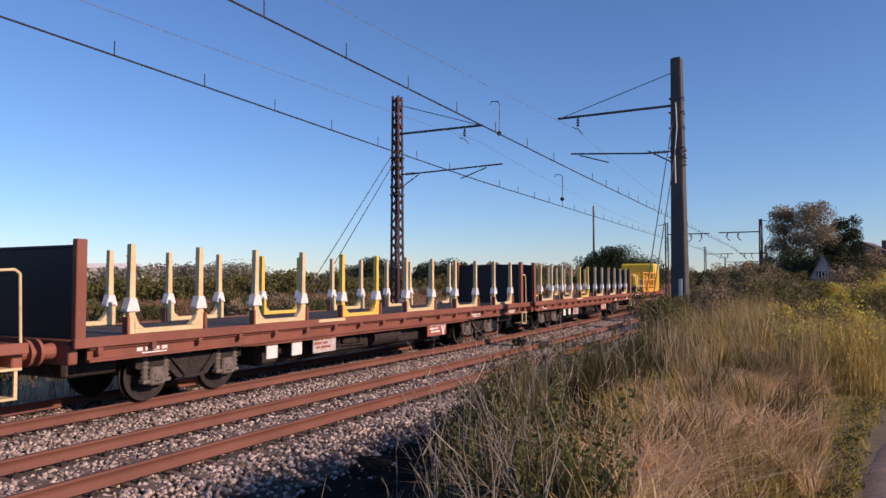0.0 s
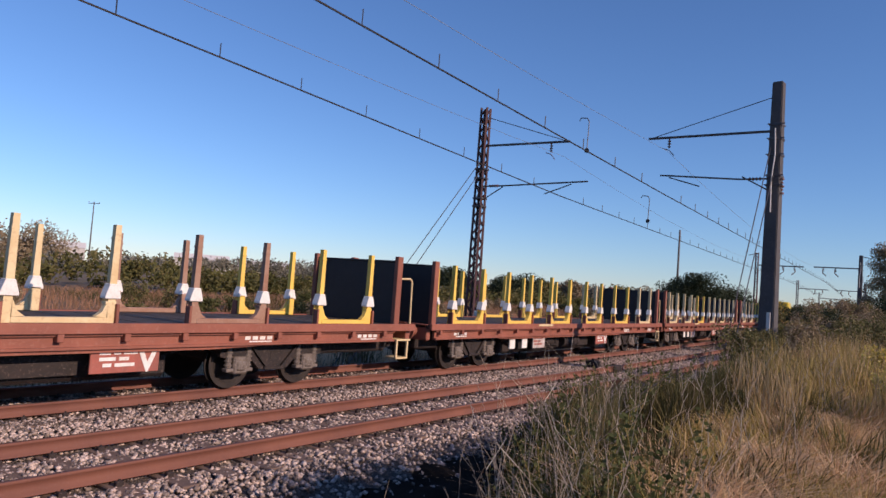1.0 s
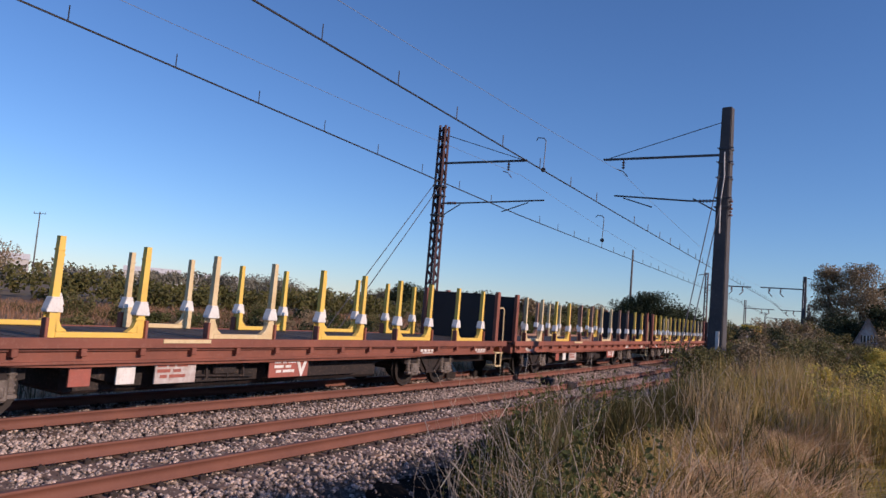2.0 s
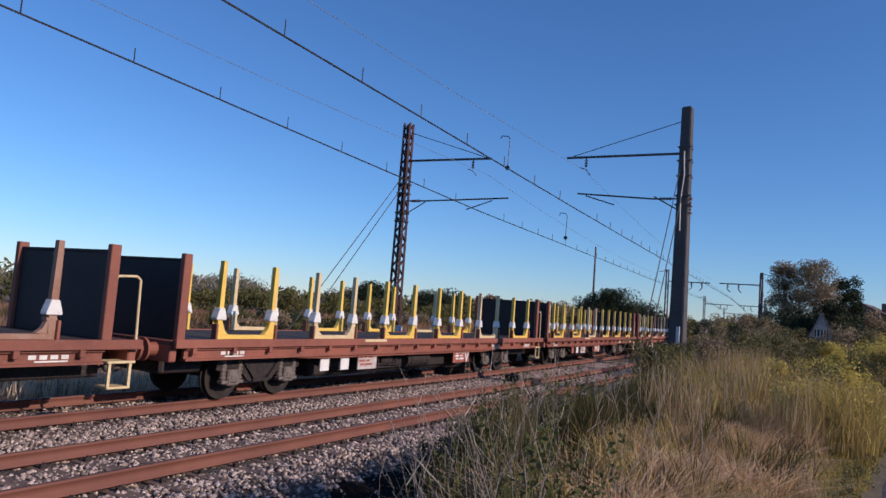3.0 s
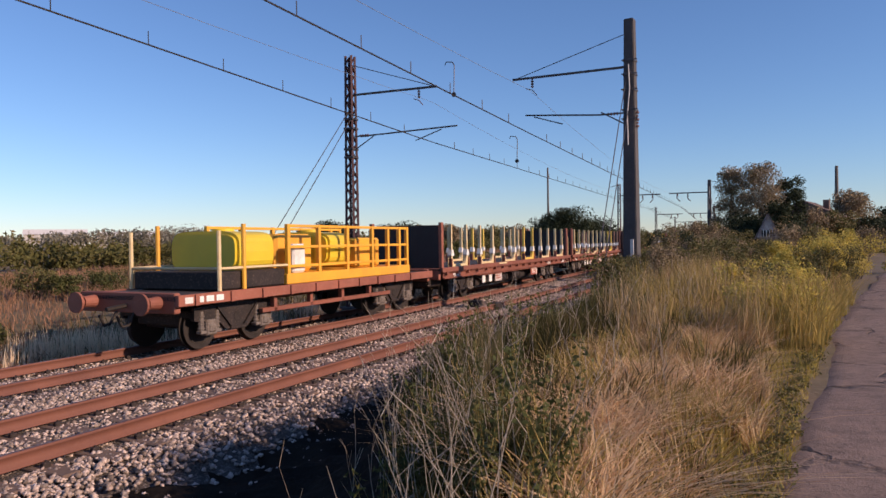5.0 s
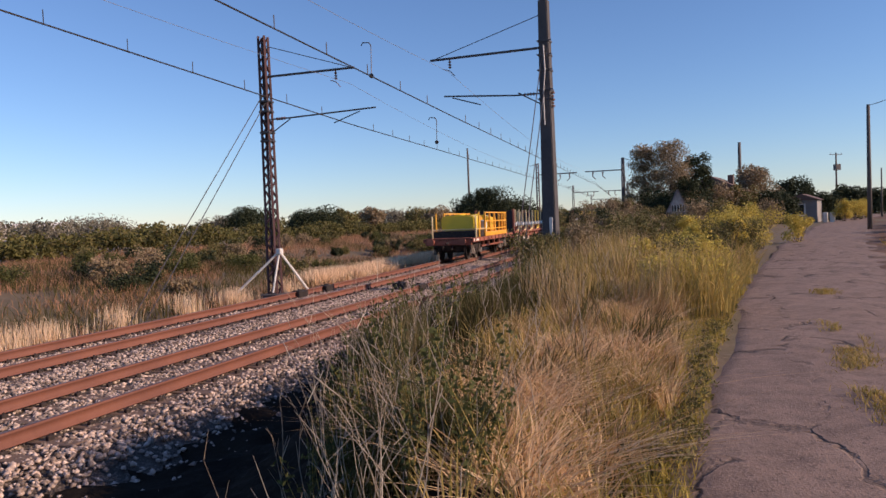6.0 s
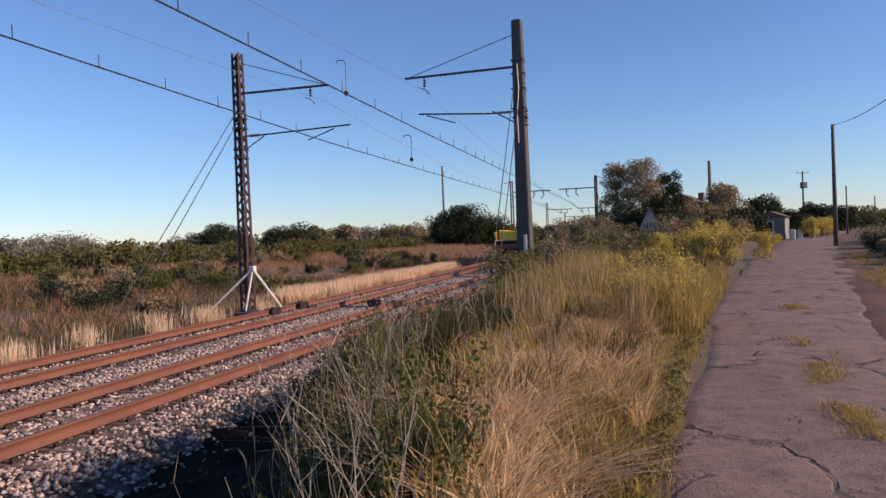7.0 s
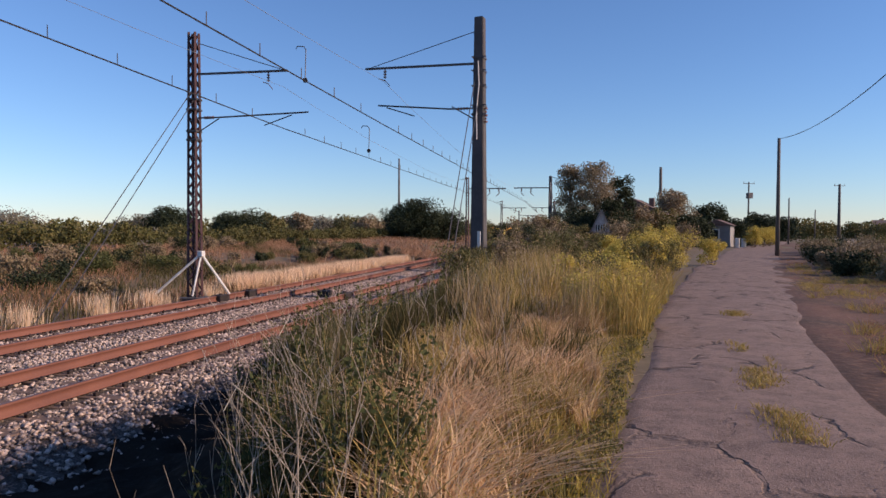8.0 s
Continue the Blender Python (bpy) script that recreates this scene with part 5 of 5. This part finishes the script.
build_masts()
build_wires()
build_poles()
build_houses()


# ---------------------------------------------------------------- the train
@lru_cache(maxsize=None)
def stored(kind, variant=0):
    """Meshes shared by the wagons' alike parts."""
    bm = bmesh.new()
    mat = M_wagon
    if kind == "stake_frame":
        # a base bar along the side with a stake at each end, flared feet
        mat = (M_yellow, M_cream, M_rust)[variant]
        box(bm, -0.06, 0.06, 0.05, 1.42, 0.0, 0.09, 0.012)
        for y, s in ((0.0, 1), (1.473, -1)):
            prism(bm, [(y - 0.065, 0.0), (y + 0.065, 0.0), (y + 0.05, 1.52), (y - 0.04, 1.52)], "x", -0.05, 0.05)
            box(bm, -0.06, 0.06, y - 0.052, y + 0.052, 1.30, 1.33)
            prism(bm, [(y + s * 0.05, 0.09), (y + s * 0.24, 0.10), (y + s * 0.14, 0.17), (y + s * 0.06, 0.34)], "x", -0.05, 0.05)
            box(bm, -0.085, -0.055, y - 0.085, y + 0.085, 0.0, 0.42, 0.008)
        box(bm, -0.062, 0.062, 1.37, 1.54, 0.30, 0.335)
    elif kind == "stake_shoe":
        box(bm, -0.07, 0.07, -0.11, -0.06, -0.1, 0.3, 0.008)
    elif kind == "wedge_block":
        mat = M_white
        prism(bm, [(-0.125, 0.38), (0.125, 0.38), (0.125, 0.42), (0.065, 0.61), (-0.065, 0.61), (-0.125, 0.42)], "x", -0.085, 0.085)
        bmesh.ops.bevel(bm, geom=list(bm.edges), offset=0.008, segments=1, affect="EDGES")
    elif kind == "wheel":
        mat = M_wheel
        disc(bm, (0, 0, 0.46), (1, 0, 0), 0.46, 0.04, 32)
        a = bmesh.ops.create_circle(bm, segments=32, radius=0.46, matrix=Matrix.Translation((0.05, 0, 0.46)) @ Matrix.Rotation(math.pi / 2, 4, "Y"))["verts"]
        b = bmesh.ops.create_circle(bm, segments=32, radius=0.37, matrix=Matrix.Translation((0.05, 0, 0.46)) @ Matrix.Rotation(math.pi / 2, 4, "Y"))["verts"]
        c = bmesh.ops.create_circle(bm, segments=32, radius=0.34, matrix=Matrix.Translation((0.022, 0, 0.46)) @ Matrix.Rotation(math.pi / 2, 4, "Y"))["verts"]
        d = bmesh.ops.create_circle(bm, segments=32, radius=0.46, matrix=Matrix.Translation((-0.05, 0, 0.46)) @ Matrix.Rotation(math.pi / 2, 4, "Y"))["verts"]
        for p, q in ((a, b), (b, c), (d, a)):
            for i in range(32):
                bm.faces.new((p[i], p[(i + 1) % 32], q[(i + 1) % 32], q[i]))
        disc(bm, (-0.06, 0, 0.46), (1, 0, 0), 0.49, 0.03, 32)
        disc(bm, (0.055, 0, 0.46), (1, 0, 0), 0.14, 0.06, 16)
    elif kind == "axle_box":
        mat = M_axle
        box(bm, -0.10, 0.12, -0.16, 0.16, 0.30, 0.62, 0.03)
        box(bm, 0.02, 0.15, -0.1, 0.1, 0.36, 0.54, 0.03)
        for dy in (-0.22, 0.22):
            tube(bm, [(0.02, dy, 0.42), (0.02, dy, 0.8)], 0.055, 8)
            for k in range(4):
                disc(bm, (0.02, dy, 0.46 + 0.08 * k), (0, 0, 1), 0.075, 0.025, 10)
        box(bm, -0.05, 0.10, -0.30, 0.30, 0.34, 0.41, 0.015)
    elif kind == "bogie_frame":
        mat = M_under
        for s in (-1, 1):
            prism(bm, [(-1.25, 0.62), (-1.25, 0.88), (-0.5, 0.95), (0.5, 0.95), (1.25, 0.88), (1.25, 0.62), (1.05, 0.58), (0.62, 0.62), (0.34, 0.36), (-0.34, 0.36), (-0.62, 0.62), (-1.05, 0.58)],
                  "x", s * 1.0 - 0.05, s * 1.0 + 0.05)
        box(bm, -1.0, 1.0, -0.2, 0.2, 0.45, 0.9, 0.03)
        # centre block added for the black shade behind the wheels
        box(bm, -0.6, 0.6, -1.2, 1.2, 0.5, 0.98, 0.03)
        for s in (-1, 1):
            for e in (-1, 1):
                bar(bm, (s * 1.07, e * 0.62, 0.86), (s * 1.07, e * 0.18, 0.40), 0, flat=(0.07, 0.05))
            box(bm, s * 1.02, s * 1.10, -0.24, 0.24, 0.34, 0.42, 0.015)
        for s in (-1, 1):
            box(bm, -1.0, 1.0, s * 1.2 - 0.05, s * 1.2 + 0.05, 0.66, 0.82, 0.02)
            bar(bm, (-0.8, s * 0.84, 0.46), (0.8, s * 0.84, 0.46), 0.07, n=10)
    elif kind == "bogie_hole":
        mat = M_wheel
        disc(bm, (0, 0, 0), (1, 0, 0), 0.10, 0.012, 14)
    elif kind == "deck":
        mat = M_deck
        box(bm, -1.36, 1.36, 0.0, 18.85, 1.14, 1.22, 0.01)
    elif kind == "plank":
        mat = M_deck
        box(bm, -1.30, 1.30, 0.0, 0.57, 1.222, 1.245)
    elif kind == "side_sill":
        box(bm, -0.03, 0.05, 0.0, 18.85, 1.10, 1.26, 0.008)
        prism(bm, [(0.3, 0.88), (2.2, 0.88), (4.4, 0.80), (13.3, 0.80), (15.7, 0.88), (18.2, 0.88), (18.2, 1.10), (0.3, 1.10)], "x", -0.14, -0.08)
        box(bm, -0.16, -0.02, 0.3, 18.2, 1.06, 1.10)
        box(bm, -0.16, -0.02, 0.3, 18.2, 0.86, 0.90)
        for i in range(18):
            y = 0.45 + i * 1.02
            box(bm, -0.12, 0.045, y - 0.05, y + 0.05, 0.98, 1.10, 0.01)
    elif kind == "truss":
        mat = M_under
        for s in (-0.55, 0.55):
            prism(bm, [(4.0, 0.86), (13.4, 0.86), (11.8, 0.42), (5.6, 0.42)], "x", s * 1.6 - 0.05, s * 1.6 + 0.05)
        box(bm, -0.25, 0.25, 0.0, 18.85, 0.8, 1.14, 0.02)
        # solid blocks added between and beyond the bogies, standing for shade under the deck
        box(bm, -0.8, 0.8, 4.6, 12.8, 0.30, 1.13, 0.06)
        box(bm, -0.85, 0.85, 16.3, 18.5, 0.58, 1.13, 0.04)
        box(bm, -0.85, 0.85, 0.2, 1.2, 0.58, 1.13, 0.04)
        bar(bm, (-0.9, 6.4, 0.62), (0.9, 6.4, 0.62), 0.2, n=14)
    elif kind == "bulkhead_panel":
        mat = M_panel
        box(bm, -1.28, 1.28, -0.03, 0.03, 0.0, 1.42, 0.006)
    elif kind == "bulkhead_rib":
        mat = M_panel
        box(bm, -0.04, 0.04, 0.032, 0.075, 0.02, 1.35, 0.006)
    elif kind == "bulkhead_cap":
        mat = M_panel
        box(bm, -1.28, 1.28, -0.05, 0.08, 1.422, 1.47, 0.01)
    elif kind == "bulkhead_post":
        box(bm, -0.06, 0.06, -0.09, 0.09, -0.02, 1.56, 0.012)
    elif kind == "end_beam":
        box(bm, -1.3, 1.3, -0.08, 0.08, 0.84, 1.24, 0.02)
    elif kind == "buffer":
        bar(bm, (0, 0, 1.05), (0, 0.28, 1.05), 0.13, 0.11, 14)
        bar(bm, (0, 0.28, 1.05), (0, 0.40, 1.05), 0.075, n=12)
        disc(bm, (0, 0.42, 1.05), (0, 1, 0), 0.21, 0.05, 20)
    elif kind == "coupling":
        mat = M_wheel
        bar(bm, (0, 0, 0.98), (0, 0.45, 0.94), 0.045)
        tube(bm, [(0.25, 0, 0.86), (0.26, 0.16, 0.62), (0.25, 0.3, 0.6), (0.24, 0.42, 0.82)], 0.028)
        tube(bm, [(-0.25, 0, 0.86), (-0.26, 0.16, 0.62), (-0.25, 0.3, 0.6), (-0.24, 0.42, 0.82)], 0.028)
    elif kind == "handrail":
        mat = M_cream
        tube(bm, [(0, 0, 1.24), (0, 0.02, 2.22), (0, 0.07, 2.3), (0, 0.42, 2.32), (0, 0.5, 2.26), (0, 0.53, 1.2)], 0.022, 8)
    elif kind == "step":
        mat = M_cream
        box(bm, -0.30, 0.06, -0.02, 0.50, 0.86, 0.90, 0.008)
        box(bm, -0.30, 0.06, 0.02, 0.44, 0.44, 0.48, 0.008)
        for y in (0.04, 0.42):
            box(bm, 0.0, 0.04, y - 0.025, y + 0.025, 0.44, 0.9)
        box(bm, -0.2, 0.05, 0.0, 0.46, 1.10, 1.14, 0.008)
    elif kind == "data_panel":
        mat = (M_red, M_plate, M_white, M_red)[variant]
        box(bm, -0.02, 0.02, 0.0, (1.15, 0.85, 0.34, 0.36)[variant], 0.45, 0.86, 0.008)
    elif kind == "brake_gear":
        mat = M_under
        for y in (0.0, 0.5, 0.9):
            tube(bm, [(0, y, 1.0), (0.02, y + 0.05, 0.5)], 0.03)
        tube(bm, [(0, -0.2, 0.55), (0, 1.2, 0.5)], 0.025)
        box(bm, -0.15, 0.05, 0.2, 0.75, 0.55, 0.85, 0.03)
    elif kind == "label_bars":
        mat = (M_white, M_red)[variant]
        for i, runs in enumerate((((0.04, 0.22), (0.27, 0.38), (0.43, 0.66)), ((0.04, 0.30), (0.36, 0.52)), ((0.10, 0.24), (0.29, 0.62)))):
            for lo, hi in runs:
                box(bm, 0.0, 0.006, lo, hi, 0.74 - i * 0.095, 0.795 - i * 0.095)
    elif kind == "sill_strip":
        mat = M_cream
        box(bm, 0.0, 0.008, 0.0, 1.0, 1.185, 1.25)
    elif kind == "air_tank":
        mat = M_under
        bar(bm, (0, 0, 0.62), (0, 1.3, 0.62), 0.21, n=16)
        for y in (0.2, 1.1):
            disc(bm, (0, y, 0.62), (0, 1, 0), 0.225, 0.05, 16)
            box(bm, -0.03, 0.03, y - 0.03, y + 0.03, 0.8, 1.1)
    elif kind == "sill_label":
        mat = M_white
        for i in range(4):
            box(bm, 0.0, 0.006, i * 0.17, i * 0.17 + 0.12, 0.955, 1.02)
        box(bm, 0.0, 0.006, 0.1, 0.62, 0.91, 0.935)
    bm.normal_update()
    me = bpy.data.meshes.new(kind)
    bm.to_mesh(me)
    bm.free()
    me.materials.append(mat)
    return me


def fit_part(kind, parent, m=None, variant=0, name=None, label=""):
    ob = new(name or kind, stored(kind, variant))
    ob.parent = parent
    if m is not None:
        ob.matrix_local = m
    if label:
        tagged(ob, label)
    return ob


TURNED = Matrix.Rotation(math.pi, 4, "Z")


def letter_v(parent, m):
    cu = bpy.data.curves.new("letter", "FONT")
    cu.body, cu.size, cu.extrude, cu.offset = "V", 0.46, 0.003, 0.018
    tmp = bpy.data.objects.new("letter", cu)
    scene.collection.objects.link(tmp)
    dg = bpy.context.evaluated_depsgraph_get()
    me = bpy.data.meshes.new_from_object(tmp.evaluated_get(dg))
    bpy.data.objects.remove(tmp)
    me.materials.clear()
    me.materials.append(M_white)
    ob = new("letter", me)
    ob.parent = parent
    ob.matrix_local = m
    return ob


def add_bogie(wagon, y):
    b = fit_part("bogie_frame", wagon, pose(0, y, 0), name="bogie")
    for s in (-1, 1):
        for dy in (-0.55, 0.0, 0.55):
            fit_part("bogie_hole", b, pose(s * 1.052, dy, 0.76 if dy else 0.62), name="frame_hole")
    for s in (-1, 1):
        for dy in (-0.84, 0.84):
            fit_part("wheel", b, pose(s * GAUGE / 2, dy, 0) @ (Matrix.Identity(4) if s > 0 else TURNED))
            fit_part("axle_box", b, pose(s * 1.02, dy, 0) @ (Matrix.Identity(4) if s > 0 else TURNED))
    return b


def add_ends(wagon, length):
    for y, turn in ((length, Matrix.Identity(4)), (0.0, TURNED)):
        e = fit_part("end_beam", wagon, pose(0, y - (0.08 if y else -0.08), 0))
        for s in (-0.88, 0.88):
            fit_part("buffer", wagon, pose(s, y, 0) @ turn)
        fit_part("coupling", wagon, pose(0, y, 0) @ turn)


def stake_wagon(colours, variant, panel=11.2, tag_red=False):
    """A flat wagon for logs: the base point is on the rails at its rear end, y runs forward."""
    w = new("stake_wagon")
    deck = fit_part("deck", w)
    for i in range(31):
        fit_part("plank", deck, pose(0, 0.06 + i * 0.6, 0))
    fit_part("truss", w, name="underframe")
    for s in (-1, 1):
        sill = new("side_sill", stored("side_sill"))
        sill.parent = w
        sill.matrix_local = pose(1.40, 0, 0) if s > 0 else pose(-1.40, 18.85, 0) @ TURNED
        for i, c in enumerate(colours):
            y = 1.1 + 2.946 * i
            f = fit_part("stake_frame", w, pose(s * 1.28, y, 1.25) if s > 0 else pose(-1.28, y + 1.473, 1.25) @ TURNED, c,
                         label=("yellow painted pair of stakes on a base bar", "bleached cream pair of stakes on a base bar", "rusty brown pair of stakes on a base bar")[c])
            for yy in (0.0, 1.473):
                fit_part("wedge_block", f, pose(0, yy, 0), label="white wedge block")
                fit_part("stake_shoe", f, pose(0.04, yy if yy else -0.02, 0) @ (Matrix.Identity(4) if yy == 0 else pose(0, 0.17, 0)))
    for y in (0.13, 18.2):
        p = fit_part("bulkhead_panel", w, pose(0, y, 1.25), name="bulkhead", label="dark ribbed steel end wall")
        fit_part("bulkhead_cap", p, name="cap_rail")
        for i in range(5):
            fit_part("bulkhead_rib", p, pose(-1.0 + 0.5 * i, 0, 0), name="rib")
        for s in (-1, 1):
            fit_part("bulkhead_post", p, pose(s * 1.34, 0, 0), name="post", label="oxide red corner post")
    for s in (-1, 1):
        fit_part("handrail", w, pose(s * 1.3, 18.28, 0), label="cream tubular handrail")
    fit_part("step", w, pose(1.3, 18.31, 0), label="cream folding step")
    fit_part("step", w, pose(-1.3, 18.81, 0) @ TURNED, label="cream folding step")
    add_ends(w, 18.85)
    for y in (2.65, 14.95):
        add_bogie(w, y)
    for s, t in ((1, Matrix.Identity(4)), (-1, TURNED)):
        def along(y):
            """The place of a part y metres from the wagon's end, as seen from side s."""
            return y if s > 0 else 18.85 - y
        for y, v, lab in ((4.45, 3 if tag_red else 2, "small faded red plate" if tag_red else "small white plate"), (5.25, 2, "small white plate")):
            fit_part("data_panel", w, pose(s * 1.22, along(y), 0.04) @ t, v, label=lab)
        p = fit_part("data_panel", w, pose(s * 1.24, along(5.95), 0.02) @ t, 1, label="grey white lettered data panel")
        fit_part("label_bars", p, pose(0.021, 0, 0), 1)
        fit_part("sill_strip", w, pose(s * 1.455, along(5.9), 0) @ t, label="cream painted strip on the deck edge")
        fit_part("brake_gear", w, pose(s * 1.0, along(7.2), 0) @ t)
        fit_part("air_tank", w, pose(s * 0.95, along(8.6), 0) @ t)
        p = fit_part("data_panel", w, pose(s * 1.24, along(panel), 0.02) @ t, 0, label="faded red lettered panel with a white letter")
        fit_part("label_bars", p, pose(0.021, 0.1, 0))
        letter_v(p, pose(0.026, 0.80, 0.47, 90, 0, 90))
        fit_part("sill_label", w, pose(s * 1.325, along(1.2), 0) @ t)
        fit_part("sill_label", w, pose(s * 1.325, along(14.0), 0) @ t)
        fit_part("sill_label", w, pose(s * 1.325, along(17.0), 0) @ t)
    return tagged(w, "empty red flat wagon with %s stakes" % variant, "wagon", "stake wagons of the train")


def tank_wagon(front=False):
    """A short works wagon with a yellow tank and an orange railed platform."""
    L = 11.0
    w = new("works_wagon")
    bm = box(bmesh.new(), -1.36, 1.36, 0, L, 1.08, 1.18, 0.01)
    part("deck", bm, M_deck, w)
    for s in (-1, 1):
        bm = box(bmesh.new(), s * 1.36 - 0.05, s * 1.36 + 0.05, 0, L, 0.98, 1.2, 0.01)
        for i in range(10):
            box(bm, s * 1.42 - 0.03, s * 1.42 + 0.03, 0.4 + i, 0.5 + i, 0.98, 1.19)
        part("side_sill", bm, M_wagon, w)
        bm = box(bmesh.new(), s * 1.2 - 0.06, s * 1.2 + 0.06, 2.6, L - 2.6, 0.62, 0.72, 0.01)
        for y in (3.0, 4.4, 5.8, 7.2):
            box(bm, s * 1.2 - 0.06, s * 1.2 + 0.06, y, y + 0.12, 0.62, 1.0, 0.01)
        part("truss_rod", bm, M_wagon, w)
        bm = bmesh.new()
        for i in range(4):
            box(bm, s * 1.415 - 0.004, s * 1.415 + 0.004, 0.15 + 0.28 * i, 0.36 + 0.28 * i, 1.03, 1.15)
        part("label_bars", bm, M_white, w)
    add_ends(w, L)
    for y in (2.0, L - 2.0):
        add_bogie(w, y)
    # low dark bed, two short rounded tanks across the wagon
    part("tank_bed", box(bmesh.new(), -1.2, 1.2, 1.25, 3.5, 1.2, 1.58, 0.03), M_under, w)
    prof = []
    for i in range(28):
        a = 2 * math.pi * i / 28
        cx, cz = math.cos(a), math.sin(a)
        prof.append((1.0 * math.copysign(abs(cx) ** 0.42, cx), 2.0 + 0.46 * math.copysign(abs(cz) ** 0.5, cz)))
    for y0, y1 in ((2.1, 3.4), (5.6, 6.7)):
        bm = prism(bmesh.new(), prof, "y", y0, y1)
        bmesh.ops.bevel(bm, geom=[e for e in bm.edges if abs(e.verts[0].co.y - e.verts[1].co.y) < 1e-4], offset=0.07, segments=2, affect="EDGES")
        tk = part("tank", bm, M_tank, w, "glossy yellow rounded tank")
        part("lid", disc(bmesh.new(), (0, (y0 + y1) / 2, 2.48), (0, 0, 1), 0.26, 0.08, 20), M_tank, tk)
    for s in (-1, 1):
        part("railing", tube(bmesh.new(), [(s * 1.26, 1.25, 1.66), (s * 1.26, 3.5, 1.66)], 0.03), M_cream, w)
        part("rail_post", tube(bmesh.new(), [(s * 1.26, 1.25, 1.2), (s * 1.26, 1.25, 2.45)], 0.045, 8), M_cream, w)
        part("rail_post", tube(bmesh.new(), [(s * 1.26, 2.0, 1.2), (s * 1.26, 2.0, 2.6)], 0.05, 8), M_orange, w)
    part("end_rail", tube(bmesh.new(), [(-1.26, 1.25, 1.66), (1.26, 1.25, 1.66)], 0.03), M_cream, w)
    # railed platform with the machine
    part("platform", box(bmesh.new(), -1.3, 1.3, 3.45, 9.6, 1.2, 1.45, 0.02), M_orange, w, "orange yellow platform edge")
    for s in (-1, 1):
        for y in (3.55, 4.8, 6.1, 7.4, 8.3, 9.0, 9.5):
            part("rail_post", box(bmesh.new(), s * 1.24 - 0.05, s * 1.24 + 0.05, y - 0.055, y + 0.055, 1.4, 2.62, 0.01), M_orange, w)
        for z in (1.62, 2.08, 2.58):
            part("rail_bar", box(bmesh.new(), s * 1.24 - 0.03, s * 1.24 + 0.03, 3.55, 9.5, z - 0.035, z + 0.035, 0.01), M_orange, w)
    part("machine_body", box(bmesh.new(), -0.5, 0.7, 3.8, 5.3, 1.45, 2.4, 0.08), M_orange, w, "orange machine housing")
    part("fuel_can", box(bmesh.new(), 0.9, 1.18, 3.85, 4.35, 1.45, 2.15, 0.05), M_white, w, "white canister")
    part("generator", box(bmesh.new(), -0.8, 0.8, 7.3, 8.6, 1.45, 2.3, 0.06), M_orange, w)
    if front:
        part("cabin", box(bmesh.new(), -1.25, 1.25, 8.2, 10.2, 1.2, 3.3, 0.12), M_tank, w, "yellow driving cabin")
    return tagged(w, "works wagon with yellow tank and orange railed platform", "wagon", "works wagons of the train")


PITCH = 19.5                    # from wagon to wagon
# how far the train has run, by time
RUN = [(0.0, 6.48), (0.5, 19.95), (1.0, 33.3), (1.5, 46.75), (2.0, 60.1), (3.5, 99.75), (4.0, 112.75), (5.3, 145.9), (5.5, 150.9), (6.0, 164.4), (6.5, 178.2), (8.0, 219.5)]
TRAIN = [
    ((1, 1, 0, 1, 1, 1), "mostly cream", 11.2, False), ((1, 1, 0, 1, 1, 1), "mostly cream", 11.2, False), ((0, 0, 0, 0, 0, 1), "bright yellow", 11.2, False),
    ((1, 0, 2, 1, 2, 0), "cream, rusty and yellow", 11.2, True), ((0, 0, 1, 0, 0, 0), "mostly yellow", 8.6, True), ((0, 1, 0, 0, 1, 0), "yellow and cream", 11.2, False),
    ((1, 1, 1, 1, 0, 2), "mostly cream", 9.2, False), ((1, 1, 1, 0, 1, 1), "cream and yellow", 11.2, False),
]


def line_at(y):
    return FAR + float(dev(y))


def train_pose(y, bogies):
    a, b = y + bogies[0], y + bogies[1]
    pa, pb = Vector((line_at(a), a, 0)), Vector((line_at(b), b, 0))
    d = (pb - pa).normalized()
    return Matrix.Translation(pa - d * bogies[0]) @ pose(0, 0, 0, 0, 0, math.degrees(math.atan2(-d.x, d.y)))


WAGONS = [(stake_wagon(*spec), PITCH * (1 - i), (2.65, 14.95)) for i, spec in enumerate(TRAIN)]
WAGONS += [(tank_wagon(), -6 * PITCH - 11.65, (2.0, 9.0)), (tank_wagon(True), 2 * PITCH, (2.0, 9.0))]

# ---------------------------------------------------------------- countable small pieces
build_stones()
build_sleepers()


def motions():
    """The train draws away along the far track."""
    times, gone = [r[0] for r in RUN], [r[1] for r in RUN]
    for wagon, y, bogies in WAGONS:
        walk(wagon, [(t, train_pose(y + float(np.interp(t, times, gone)), bogies)) for t in sorted(set(times + [0.25 * i for i in range(33)]))])


motions()
